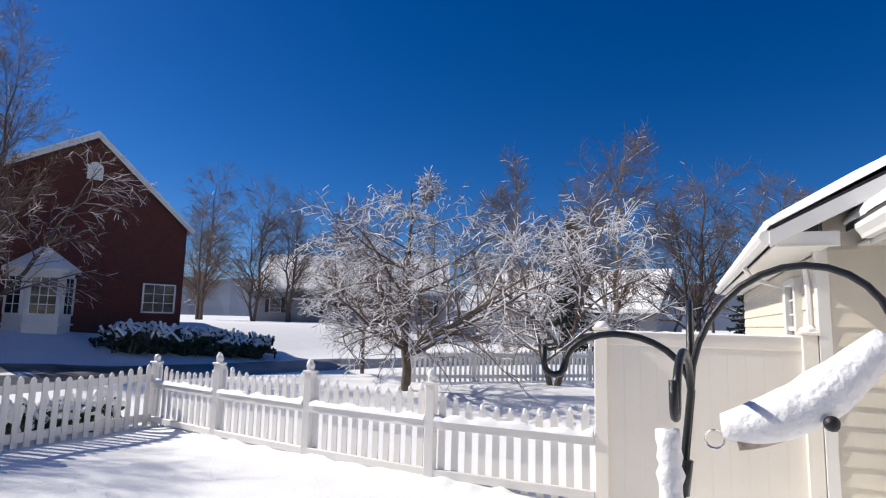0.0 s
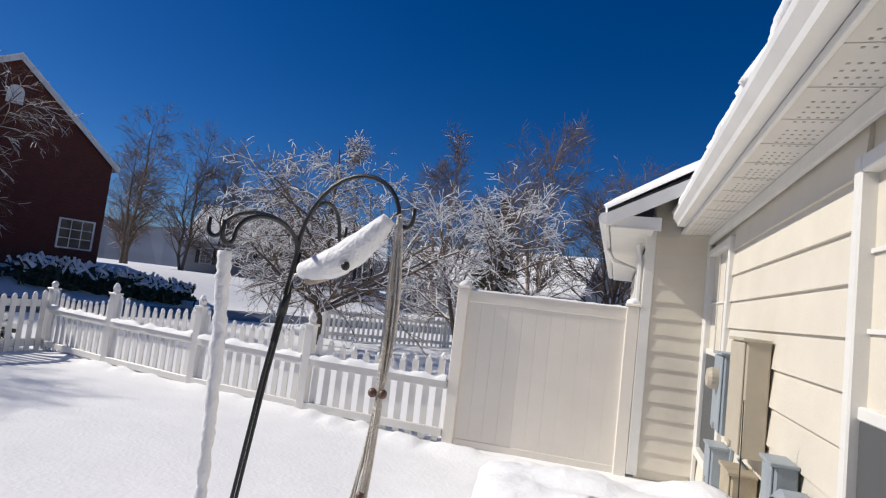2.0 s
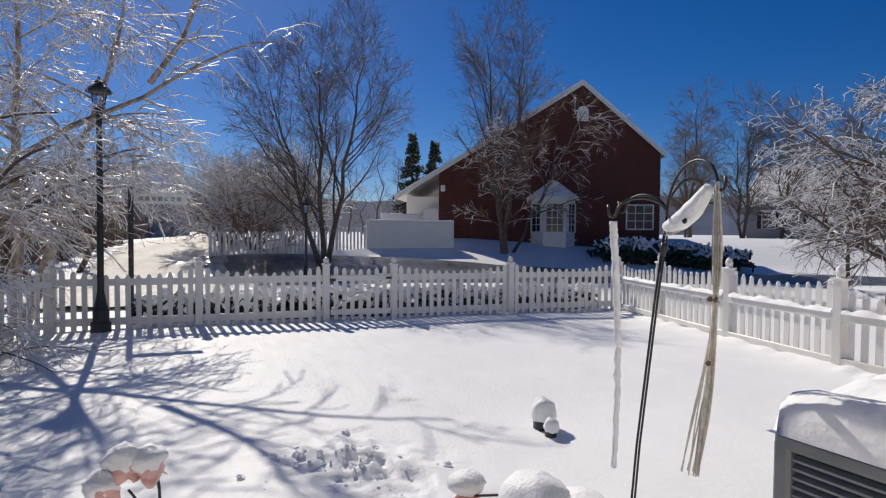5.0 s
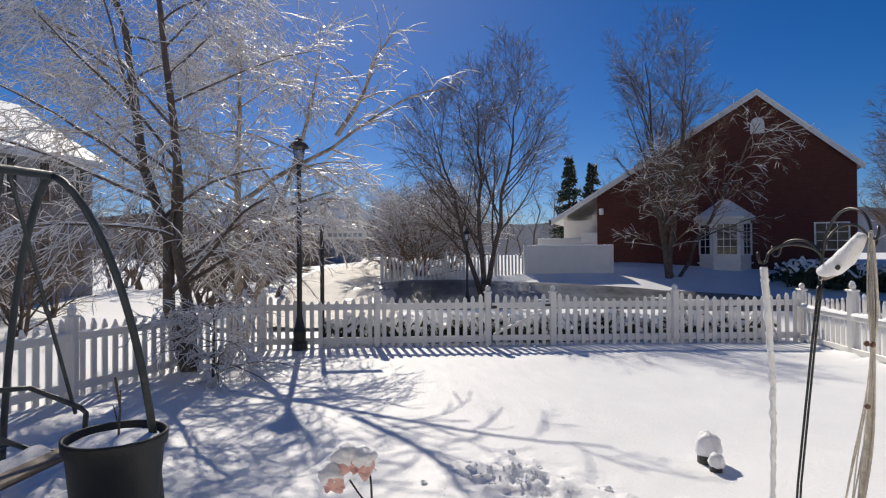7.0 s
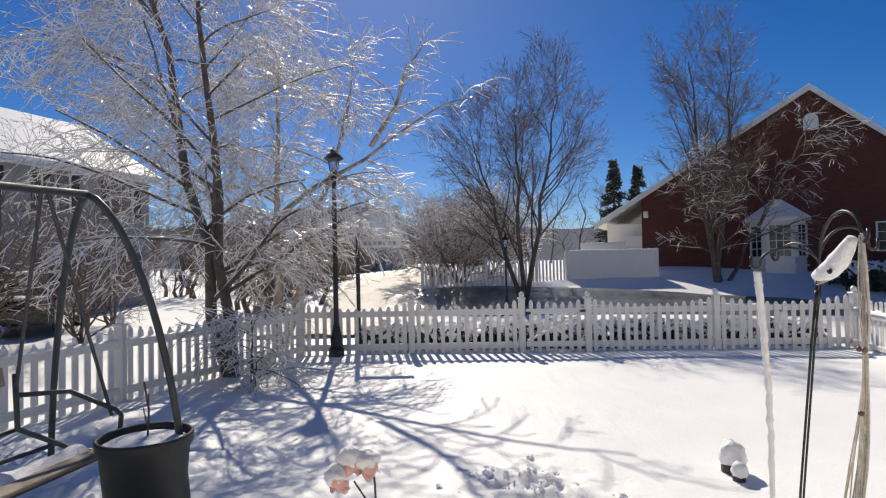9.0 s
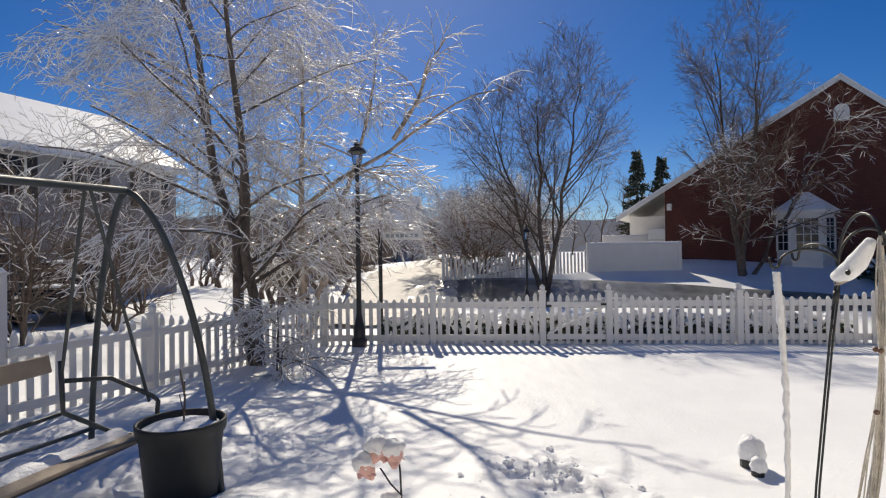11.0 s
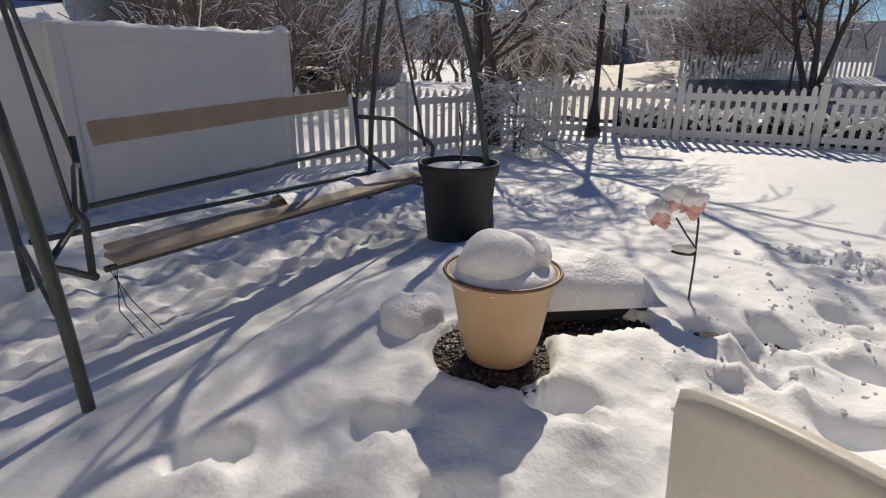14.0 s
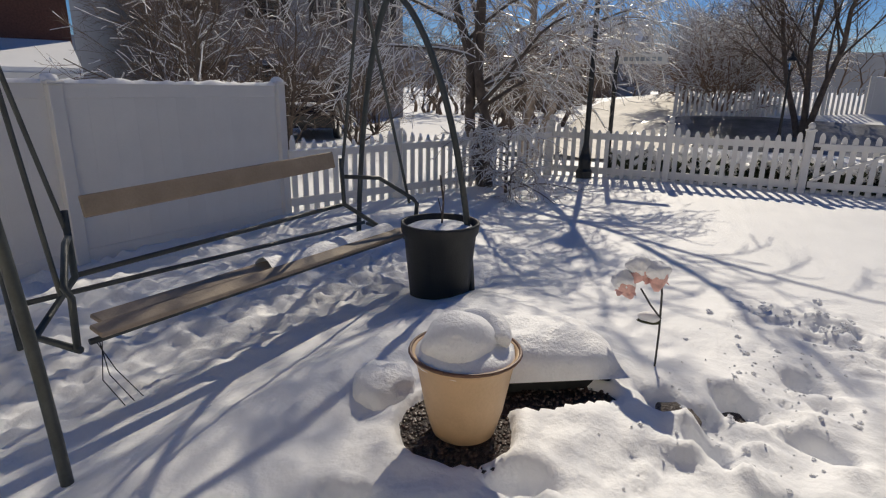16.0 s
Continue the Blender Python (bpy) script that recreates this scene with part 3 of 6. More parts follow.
    for i in range(k + 1):
        y = -0.1 + 5.9 * i / k
        s = 0.035 * noise.noise(Vector((0, y * 3, 0))) + 0.02 * noise.noise(Vector((5, y * 11, 0)))
        sn.v += [(GX - 0.085 + s * 0.4, y, SOFF + 0.185), (GX - 0.1 + s, y, SOFF + 0.22 + s), (GX - 0.06 + s, y, SOFF + 0.29 + s), (GX + 0.3, y, SOFF + 0.47), (7, y, SOFF + 2.9)]
    for i in range(k):
        for j in range(4):
            a = i * 5 + j
            sn.f.append((a, a + 5, a + 6, a + 1))
    part("roof_snow", sn, SNOW, r, "thick blanket of snow", smooth=True)
    # gable roof of the projection
    g = thing("roof_projection", "snow-covered gable roof with white rake boards and gutter", "roof", kind="structure")
    EX, EZ, SL = 1.66, 2.5, 0.52
    y0, y1 = 5.2, 13.5
    top = lambda x, d: EZ + d + (x - EX) * SL
    b = Build().add([(EX, y0, top(EX, 0.1)), (5, y0, top(5, 0.1)), (5, y1, top(5, 0.1)), (EX, y1, top(EX, 0.1)), (EX, y0, top(EX, 0.15)), (5, y0, top(5, 0.15)), (5, y1, top(5, 0.15)), (EX, y1, top(EX, 0.15))],
                    [(0, 1, 2, 3), (4, 7, 6, 5), (0, 4, 5, 1), (0, 3, 7, 4), (3, 2, 6, 7)])
    part("roof_deck", b, SHINGLE, g)
    b = Build().add([(EX - 0.02, y, top(EX, d) + (x - EX) * SL) if x == EX else (x, y, top(x, d)) for y in (y0 - 0.03, y0 + 0.01) for x, d in ((EX, -0.03), (5, -0.03), (5, 0.11), (EX, 0.11))],
                    [(0, 1, 2, 3), (7, 6, 5, 4), (0, 4, 5, 1), (3, 2, 6, 7), (0, 3, 7, 4)])
    part("rake_board", b, TRIM, g)
    part("soffit", Build().box(EX + 0.02, y0 + 0.01, EZ - 0.02, 2.1, y1, EZ), SOFFIT, g)
    part("gable_return", Build().box(EX + 0.02, y0 + 0.012, EZ - 0.03, 2.16, y0 + 0.05, EZ + 0.1, bevel=0.004), TRIM, g)
    b = Build().add([(2.1, y0 + 0.5, EZ), (2.72, y0 + 0.5, EZ), (2.72, y0 + 0.5, top(2.72, 0.1)), (2.1, y0 + 0.5, top(2.1, 0.1))], [(0, 1, 2, 3)])
    part("gable_wall", b, SIDING, g)
    part("gutter", Build().tube([(EX - 0.04, y0, EZ + 0.06), (EX - 0.04, y1, EZ + 0.06)], 0.06, 8), TRIM, g)
    part("downspout", Build().tube([(EX - 0.03, 7.4, EZ), (EX + 0.05, 7.4, EZ - 0.14), (2.05, 7.4, EZ - 0.25), (2.06, 7.4, 0.1)], 0.032, 6), TRIM, g)
    sn = Build()
    for i in range(61):
        y = y0 - 0.03 + (y1 - y0) * i / 60
        s = 0.03 * noise.noise(Vector((3, y * 3, 0)))
        sn.v += [(EX - 0.02, y, top(EX, 0.15)), (EX - 0.05 + s, y, top(EX, 0.2) + s), (EX + 0.06, y, top(EX + 0.06, 0.25) + s), (EX + 0.6, y, top(EX + 0.6, 0.27)), (5, y, top(5, 0.27))]
    for i in range(60):
        for j in range(4):
            a = i * 5 + j
            sn.f.append((a, a + 5, a + 6, a + 1))
    sn.f.append((0, 1, 2, 3, 4))
    part("roof_snow", sn, SNOW, g, "thick blanket of snow", smooth=True)
    # plain walls that close the recess behind the terrace
    part("wall_recess", Build().box(WX + 0.2, 0.1, -0.2, 6.2, 0.3, 2.7), SIDING)
    part("wall_back", Build().box(6.0, -10.0, -0.2, 6.2, 0.1, 2.7), SIDING)
    for n in ("wall_recess", "wall_back"):
        tagged(bpy.data.objects[n], "plain cream house wall", "wall", kind="structure")


own_house()


# ---- utility boxes on the wall ----
def wall_box(name, label, y0, y1, z0, z1, d, mat, lid=True):
    t = thing(name, label, "utility box", pose(WX - 0.034, y1, z0, 0, 0, -90))
    w, h = y1 - y0, z1 - z0
    part("body", Build().box(0, -d, 0, w, 0, h, bevel=0.01), mat, t)
    if lid:
        part("cover", Build().box(0.015, -d - 0.014, 0.015, w - 0.015, -d - 0.001, h - 0.02, bevel=0.006), mat, t)
        part("hood", Build().box(-0.01, -d - 0.025, h - 0.012, w + 0.01, 0, h + 0.008, bevel=0.004), mat, t)
        part("latch", Build().box(w / 2 - 0.02, -d - 0.026, 0.02, w / 2 + 0.02, -d - 0.015, 0.06), ALU, t, "small metal latch")
    return t


wall_box("breaker_cabinet", "tall tan metal panel box on the siding", 3.08, 3.5, 0.86, 1.54, 0.13, BOX_TAN)
wall_box("meter_box", "blue-grey metal meter box on the siding", 3.62, 3.95, 0.88, 1.42, 0.15, BOX_GREY)
t = wall_box("telephone_box", "weathered grey plastic junction box", 4.05, 4.3, 0.42, 0.72, 0.12, BOX_GREY)
wall_box("gas_meter_box", "faded tan metal service box", 3.2, 3.5, 0.3, 0.74, 0.14, BOX_BROWN)
wall_box("cable_box", "small pale grey cable box", 2.88, 3.1, 0.28, 0.6, 0.11, BOX_TAN)
wall_box("outlet_box", "weatherproof grey outlet box", 2.46, 2.66, 0.66, 0.98, 0.1, BOX_GREY)
t = thing("electric_meter", "round glass electric meter on a grey base", "meter", pose(WX - 0.19, 3.78, 1.24))
part("glass_dome", Build().lathe([(0.075, 0.0), (0.075, 0.05), (0.06, 0.075), (0.0, 0.085)], 18, pose(0, 0, 0, 0, -90, 0)), BOX_TAN, t)
part("collar", Build().lathe([(0.088, -0.03), (0.088, 0.0), (0.078, 0.006), (0.0, 0.006)], 18, pose(0, 0, 0, 0, -90, 0)), ALU, t)
t = thing("wall_meter", "small dark dial meter beside the outlet", "meter", pose(WX - 0.034, 2.34, 0.8))
part("body", Build().lathe([(0.1, 0), (0.1, 0.1), (0.07, 0.13), (0, 0.13)], 16, pose(0, 0, 0, 0, -90, 0)), BOX_GREY, t)
part("face", Build().lathe([(0.06, 0.131), (0.06, 0.138), (0, 0.138)], 16, pose(0, 0, 0, 0, -90, 0)), BLACK, t)
for k, (ya, za, yb, zb) in enumerate(((4.15, 0.42, 4.1, 0.05), (3.78, 0.88, 3.75, 0.05), (3.35, 0.3, 3.3, 0.0), (2.56, 0.66, 2.6, 0.05), (2.34, 0.7, 2.5, 0.05), (3.3, 0.86, 3.36, 0.74))):
    b = Build().tube([(WX - 0.06, ya, za), (WX - 0.07 - 0.02 * (k % 3), (ya + yb) / 2 + 0.03, (za + zb) / 2), (WX - 0.06, yb, zb)], 0.008 + 0.006 * (k % 2), 6)
    tagged(part("wall_cable", b, BOX_GREY), "thin grey service cable on the siding", "cable")
tagged(part("thin_rod", Build().tube([(2.45, 2.5, 0.55), (2.44, 2.49, 1.25)], 0.003, 5), BLACK), "thin dark wire rod standing by the wall", "wire")


# ---- air conditioner with snow ----
def air_conditioner():
    t = thing("air_conditioner", "grey air conditioner unit with a thick cap of snow", "air conditioner", pose(1.85, 1.2, 0, 0, 0, 8))
    s, h = 0.4, 0.88
    part("housing", Build().box(-s + 0.03, -s + 0.03, -0.1, s - 0.03, s - 0.03, h - 0.04), BLACK, t)
    post, bar = Build().box(-0.03, -0.03, -0.1, 0.03, 0.03, h - 0.03, bevel=0.012).mesh("corner_post", AC_PAINT), Build().box(-s + 0.03, -0.012, -0.006, s - 0.03, 0.012, 0.006).mesh("louvre", AC_PAINT)
    for x in (-1, 1):
        for y in (-1, 1):
            part("corner_post", post, AC_PAINT, t).location = (x * (s - 0.02), y * (s - 0.02), 0)
    for a in range(4):
        for i in range(26):
            part("louvre", bar, AC_PAINT, t).matrix_basis = pose(0, 0, 0, 0, 0, 90 * a) @ pose(0, -s + 0.02, 0.02 + i * 0.031, 25)
    part("top_panel", Build().box(-s - 0.01, -s - 0.01, h - 0.06, s + 0.01, s + 0.01, h, bevel=0.015), AC_PAINT, t)
    b = Build()
    k = 36
    for i in range(k + 1):
        for j in range(k + 1):
            u, v = 2 * i / k - 1, 2 * j / k - 1
            e = max(0, 1 - (abs(u) ** 7 + abs(v) ** 7)) ** 0.4
            z = e * (0.15 + 0.05 * noise.noise(Vector((u * 1.5, v * 1.5, 7))) + 0.03 * abs(math.sin(u * 1.3 + v * 4.2 + 0.9 * math.sin(u * 1.9) + 0.4)) ** 0.8 + 0.03 * math.sin(1.5 * u - v) + 0.012 * noise.noise(Vector((u * 8, v * 8, 2))))
            o = 1.0 + 0.05 * math.sin(math.pi * min(1, e))
            b.v.append((u * (s + 0.025) * o, v * (s + 0.025) * o, h - 0.005 + z))
    for i in range(k):
        for j in range(k):
            a = i * (k + 1) + j
            b.f.append((a, a + k + 1, a + k + 2, a + 1))
    part("snow_cap", b, SNOW, t, "thick rounded cap of snow", smooth=True)


air_conditioner()


# ---- shepherd hooks with hanging things ----
def arc(base, d, reach, rise, drop, curl=0.03, k=14):
    """A crook that leaves base, rises, bends over along d and ends in an upturned tip."""
    d = Vector((d[0], d[1], 0)).normalized()
    pts = []
    for i in range(k + 1):
        a = math.pi * i / k
        pts.append(Vector(base) + d * (reach / 2 * (1 - math.cos(a))) + Vector((0, 0, math.sin(a) * rise - drop * (i / k) ** 2)))
    end = pts[-1]
    for i in range(1, 7):
        a = math.pi * i / 6
        pts.append(end + d * (curl * (1 - math.cos(a)) / 1.0 * 0.9) + Vector((0, 0, -math.sin(a) * curl)))
    pts.append(pts[-1] + Vector((0, 0, 0.03)))
    return pts


HK = Vector((0.955, 0.735, 1.65))
t = thing("shepherd_hook", "black iron shepherd hook with twin poles and crooks", "garden hook")
part("pole", Build().tube([(0.8, 0.66, -0.1), (0.85, 0.68, 0.6), (0.915, 0.715, 1.3), HK], 0.0054, 8), BLACK, t, smooth=True)
for d, reach, rise, drop in (((1, -0.07), 0.3, 0.19, -0.11), ((-0.25, -0.065), 0.22, 0.085, -0.04), ((0.02, 1), 0.22, 0.14, -0.08), ((-0.08, -1), 0.25, 0.07, -0.01)):
    part("crook", Build().tube([HK + Vector((-0.029, -0.014, -0.25)), HK + Vector((-0.014, -0.007, -0.12))] + arc(HK, d, reach, rise, drop, 0.022), 0.0062, 8), BLACK, t, smooth=True)
part("second_pole", Build().tube([(0.808, 0.672, -0.1), (0.856, 0.692, 0.6), (0.92, 0.726, 1.3), HK + Vector((0.003, 0.012, 0))], 0.005, 8), BLACK, t, smooth=True)
part("band", Build().tube([HK + Vector((-0.02, -0.004, -0.18)), HK + Vector((-0.012, -0.002, -0.12))], 0.0135, 8), BLACK, t, smooth=True)


def hang(top, foot, u, sag):
    p = Vector(top).lerp(Vector(foot), u)
    return p + Vector((sag * math.sin(math.pi * u), 0, 0))


def frosted_cord():
    """A hanging cord inside a knobbly sleeve of frozen snow."""
    top, foot = (0.922, 0.478, 1.62), (0.885, 0.53, 0.53)
    t = thing("frosted_cord", "long hanging cord cased in a sleeve of frozen snow", "hanging cord")
    part("cord", Build().tube([hang(top, foot, i / 14, 0.03) for i in range(15)], 0.006, 6), DRIED, t, smooth=True)
    n = 90
    pts = [hang(top, foot, i / n, 0.03) + Vector((0.004 * noise.noise(Vector((i * 0.21, 3, 0))), 0.004 * noise.noise(Vector((i * 0.19, 8, 0))), 0)) for i in range(n + 1)]
    rad = [(0.0165 + 0.006 * noise.noise(Vector((i * 0.3, 1, 5))) + 0.004 * noise.noise(Vector((i * 0.9, 2, 5)))) * (1 - 0.3 * i / n) for i in range(n + 1)]
    part("rime", Build().tube(pts, rad, 12), SNOW_FINE, t, "knobbly sleeve of clinging snow", smooth=True)


def string_hanger():
    """A bundle of loose cotton strings with wooden beads."""
    rs = random.Random(5)
    top, foot = Vector((1.258, 0.71, 1.765)), Vector((1.19, 0.69, 0.6))
    t = thing("string_hanger", "bundle of pale cotton strings with brown wooden beads", "plant hanger")
    for k in range(18):
        a, r = rs.random() * 6.283, rs.random() ** 0.5
        split = -0.022 if k % 3 == 0 else 0.01
        pts = []
        for i in range(31):
            u = i / 30
            tie = 0.35 + 0.65 * abs(math.sin(math.pi * min(1, u * 2.6)) if u < 0.385 else min(1.0, (u - 0.385) * 2.5))
            w = 0.034 * (0.5 + 0.5 * u) * tie
            p = hang(top, foot, u, 0.035)
            pts.append(p + Vector((w * r * math.cos(a + 2.5 * u) + split * max(0, u - 0.5) * 2, w * r * math.sin(a + 2.5 * u), 0.0)))
        part("string", Build().tube(pts, 0.0026 + 0.0012 * rs.random(), 5), COTTON, t, smooth=True)
    for u, dx in ((0.385, -0.014), (0.385, 0.014), (0.6, 0.004)):
        p = hang(top, foot, u, 0.035)
        part("bead", Build().blob(p.x + dx, p.y - 0.012, p.z, 0.0115, 0.0115, 0.012, 0.03, segs=12, rings=8), BEAD, t, "brown wooden bead", smooth=True)
    part("knot", Build().tube([top + Vector((0.006 * math.cos(a), 0.0, 0.006 * math.sin(a))) for a in np.linspace(0, 6.28, 13)], 0.0032, 5), COTTON, t)


COTTON = material("cotton_string", (0.68, 0.63, 0.56), 0.85, vary=0.25, scale=25, bump=0.6, bump_scale=120, each=0.15)
BEAD = material("dark_wood_bead", (0.16, 0.09, 0.06), 0.45, vary=0.4, scale=60)
frosted_cord()
string_hanger()
t = thing("snowy_feeder", "curved hanging feeder buried under a long roll of snow", "bird feeder")
pts = [(1.0 + 0.236 * u, 0.69, 1.588 + 0.01 * u + 0.145 * u * u) for u in [i / 20 for i in range(21)]]
part("snow_roll", Build().tube([(x, y, z + 0.012) for x, y, z in pts], [0.006 + (0.034 + 0.004 * noise.noise(Vector((i * 0.35, 4, 2)))) * math.sin(math.pi * min(1, 0.06 + 0.88 * i / 20)) ** 0.55 for i in range(21)], 16), SNOW_FINE, t, "smooth thick roll of snow", smooth=True)
part("tray", Build().tube([(x, y, z - 0.016) for x, y, z in pts[2:-2]], 0.013, 8), DRIED, t, smooth=True)
part("ring", Build().tube([(0.99 + 0.015 * math.cos(a), 0.70, 1.575 + 0.015 * math.sin(a)) for a in np.linspace(0, 6.28, 14)], 0.002, 5), ALU, t)
part("knob", Build().blob(1.15, 0.652, 1.622, 0.012, 0.01, 0.012, 0.1, segs=10, rings=6), BLACK, t, smooth=True)

# wind chime under the eave
t = thing("wind_chime", "orange-red star wind chime with silver tubes", "wind chime", pose(2.44, 0.14, 2.09) @ Matrix.Scale(0.74, 4))
star = []
for i in range(10):
    r = 0.055 if i % 2 == 0 else 0.032
    star.append((r * math.cos(math.pi * i / 5), r * math.sin(math.pi * i / 5)))
part("star", Build().slab(star, 0, 0.022), CORAL, t)
part("top_star", Build().slab([(x * 0.7, y * 0.7) for x, y in star], 0.09, 0.105), CORAL, t)
for i in range(5):
    a = 2 * math.pi * i / 5
    x, y = 0.028 * math.cos(a), 0.028 * math.sin(a)
    part("tube", Build().tube([(x, y, -0.02), (x, y, -0.19 - 0.012 * i)], 0.0065, 8), ALU, t)
    part("string", Build().tube([(x, y, 0.0), (x, y, -0.02)], 0.001, 4), BLACK, t)
part("hanger", Build().tube([(0, 0, 0.02), (0, 0, 0.44)], 0.0012, 4), BLACK, t)
part("tail_string", Build().tube([(0, 0, 0), (0, 0, -0.22)], 0.001, 4), BLACK, t)
part("tail", Build().lathe([(0.0, -0.27), (0.022, -0.25), (0.018, -0.235), (0.004, -0.215), (0, -0.21)], 6), CORAL, t)


# ---- small things on the snow ----
def snow_lantern(x, y, s, label):
    t = thing("garden_light", label, "garden light", pose(x, y, z_at(x, y)))
    part("base", Build().lathe([(0.07 * s, -0.05), (0.085 * s, 0.0), (0.085 * s, 0.07 * s), (0.0, 0.09 * s)], 14), BLACK, t)
    part("snow_cap", Build().blob(-0.01 * s, 0.01, 0.13 * s, 0.105 * s, 0.11 * s, 0.13 * s, 0.16, 1.7, segs=20, rings=14, flat=0.22, seed=x), SNOW_FINE, t, "tall rounded cap of snow", smooth=True)


snow_lantern(-1.03, 1.27, 0.95, "dark garden light under a tall cap of snow")
snow_lantern(-0.84, 1.23, 0.55, "small dark garden light under a snow cap")


def pot(name, label, x, y, prof, mat, rim=None, turn=0):
    t = thing(name, label, "plant pot", pose(x, y, 0.0, 0, 0, turn))
    inner = [(r * 0.93, z) for r, z in prof[::-1][:3]]
    part("body", Build().lathe(prof + inner, 32), mat, t, smooth=True)
    if rim:
        r, z = prof[-1]
        part("rim", Build().tube([(r * math.cos(a), r * math.sin(a), z) for a in np.linspace(0, 2 * math.pi, 33)], 0.008, 6), rim, t, "thin brown rim", smooth=True)
    return t


t = pot("tan_planter", "tan tapered planter heaped with snow on pebbles", 1.50, -2.07, [(0.0, 0.115), (0.125, 0.115), (0.138, 0.125), (0.168, 0.23), (0.198, 0.4), (0.212, 0.465), (0.228, 0.478), (0.234, 0.5)], TAN, RIM)
b = Build().blob(0, 0, 0.485, 0.218, 0.218, 0.06, 0.06, 1.6, 34, 18, flat=0.5, seed=1.0)
b.blob(0.012, -0.025, 0.51, 0.168, 0.158, 0.155, 0.07, 1.3, 34, 22, seed=4.0)
lobe = [Vector((0.148 * math.cos(a), 0.148 * math.sin(a), 0.535 + 0.045 * math.sin((a - 1.5) * 1.2))) for a in np.linspace(1.75, 3.9, 22)]
b.tube(lobe, [0.018 + 0.038 * math.sin(math.pi * (0.12 + 0.76 * i / 21)) ** 0.6 for i in range(22)], 14)
part("snow_mound", b, SNOW_FINE, t, "rounded mound of snow with a folded lobe", smooth=True)

t = pot("black_planter", "large black plastic nursery pot filled with snow", -0.22, -2.95, [(0.0, 0.0), (0.215, 0.0), (0.225, 0.02), (0.27, 0.5), (0.29, 0.53), (0.295, 0.58), (0.295, 0.6)], PLASTIC)
part("snow_fill", Build().blob(0, 0, 0.55, 0.257, 0.257, 0.035, 0.06, 2, 30, 12, flat=0.5), SNOW_FINE, t, smooth=True)
part("bare_stem", Build().tube([(-0.02, 0, 0.5), (-0.01, 0.02, 0.75), (0.03, 0.01, 0.95)], 0.007, 6).tube([(-0.012, 0.015, 0.72), (0.07, 0.06, 0.88)], 0.005, 5).tube([(0.0, 0.01, 0.66), (-0.05, -0.04, 0.76)], 0.004, 5), BARK, t)

t = pot("yellow_planter", "yellow glazed pot with crackled pale base under snow", 0.66, 0.26, [(0.0, 0.0), (0.1, 0.0), (0.13, 0.06), (0.155, 0.16), (0.16, 0.24), (0.15, 0.29), (0.155, 0.3)], PALE_GLAZE)
part("yellow_glaze", Build().lathe([(0.142, 0.09), (0.158, 0.16), (0.163, 0.24), (0.154, 0.288), (0.158, 0.302)], 28), YELLOW, t, "drip of yellow glaze", smooth=True)
part("snow_cap", Build().blob(0, 0, 0.33, 0.175, 0.165, 0.11, 0.1, 1.8, 24, 14, flat=0.35, seed=3.3), SNOW_FINE, t, "thick cap of snow", smooth=True)
t = pot("small_planter", "small pale pot nearly buried in snow", 0.62, 0.56, [(0.0, 0.0), (0.1, 0.0), (0.13, 0.1), (0.14, 0.18)], BOX_GREY)
part("snow_cap", Build().blob(0, 0, 0.19, 0.2, 0.17, 0.1, 0.12, 1.8, 22, 12, flat=0.3, seed=8.3), SNOW_FINE, t, "wide cap of snow", smooth=True)


def petals(parent, x, y, z, s, n, seed):
    rs = random.Random(seed)
    for i in range(n):
        a = 2 * math.pi * i / n + rs.random()
        m = pose(x, y, z, 0, 0, math.degrees(a)) @ pose(0.35 * s, 0, 0, 0, 35 + 30 * rs.random(), 0)
        part("petal", Build().blob(0, 0, 0, 0.5 * s, 0.32 * s, 0.05 * s, 0.1, segs=12, rings=7, m=m), PETAL, parent, smooth=True)


t = thing("pink_garden_flower", "pink artificial flower on a thin stem, capped with snow", "garden ornament", pose(0.42, -1.34, 0))
part("stem", Build().tube([(0, 0, -0.1), (0.0, 0.0, 0.28), (-0.01, -0.01, 0.5), (-0.05, -0.03, 0.6)], 0.006, 6), BLACK, t)
part("leaf_stem", Build().tube([(0, 0, 0.36), (0.03, -0.06, 0.44), (0.01, -0.12, 0.52)], 0.005, 6), BLACK, t)
part("leaf", Build().blob(-0.01, -0.06, 0.33, 0.035, 0.065, 0.014, 0.1, segs=12, rings=7), HEDGE, t, "dark leaf")
part("leaf_snow", Build().blob(-0.01, -0.06, 0.355, 0.04, 0.065, 0.03, 0.15, segs=12, rings=8), SNOW_FINE, t, smooth=True)
for k, (x, y, z, s) in enumerate(((0.0, -0.13, 0.62, 0.13), (0.0, -0.04, 0.6, 0.13), (0.02, -0.2, 0.53, 0.12))):
    m = pose(x, y, z, 25 * (k - 1), -30 + 20 * k, 0)
    part("blossom", Build().lathe([(0.012, -0.085), (0.03, -0.06), (0.05, -0.02), (0.055, 0.02), (0.05, 0.04), (0.0, 0.04)], 12, m), PETAL, t, smooth=True)
    petals(t, x, y, z - 0.02, s * 0.7, 5, k)
    part("flower_snow", Build().blob(x, y - 0.01, z + 0.03, 0.066, 0.068, 0.055, 0.3, 1.8, segs=18, rings=12, seed=k * 3.7), SNOW_FINE, t, "clump of snow", smooth=True)
t = thing("fallen_pink_flower", "pink artificial flower bent down into the snow", "garden ornament", pose(0.11, 0.15, 0.03))
part("stem", Build().tube([(0.35, 0.12, 0.12), (0.2, 0.1, 0.16), (0.05, 0.02, 0.1)], 0.008, 6), BLACK, t)
petals(t, 0, 0, 0.08, 0.13, 6, 9)
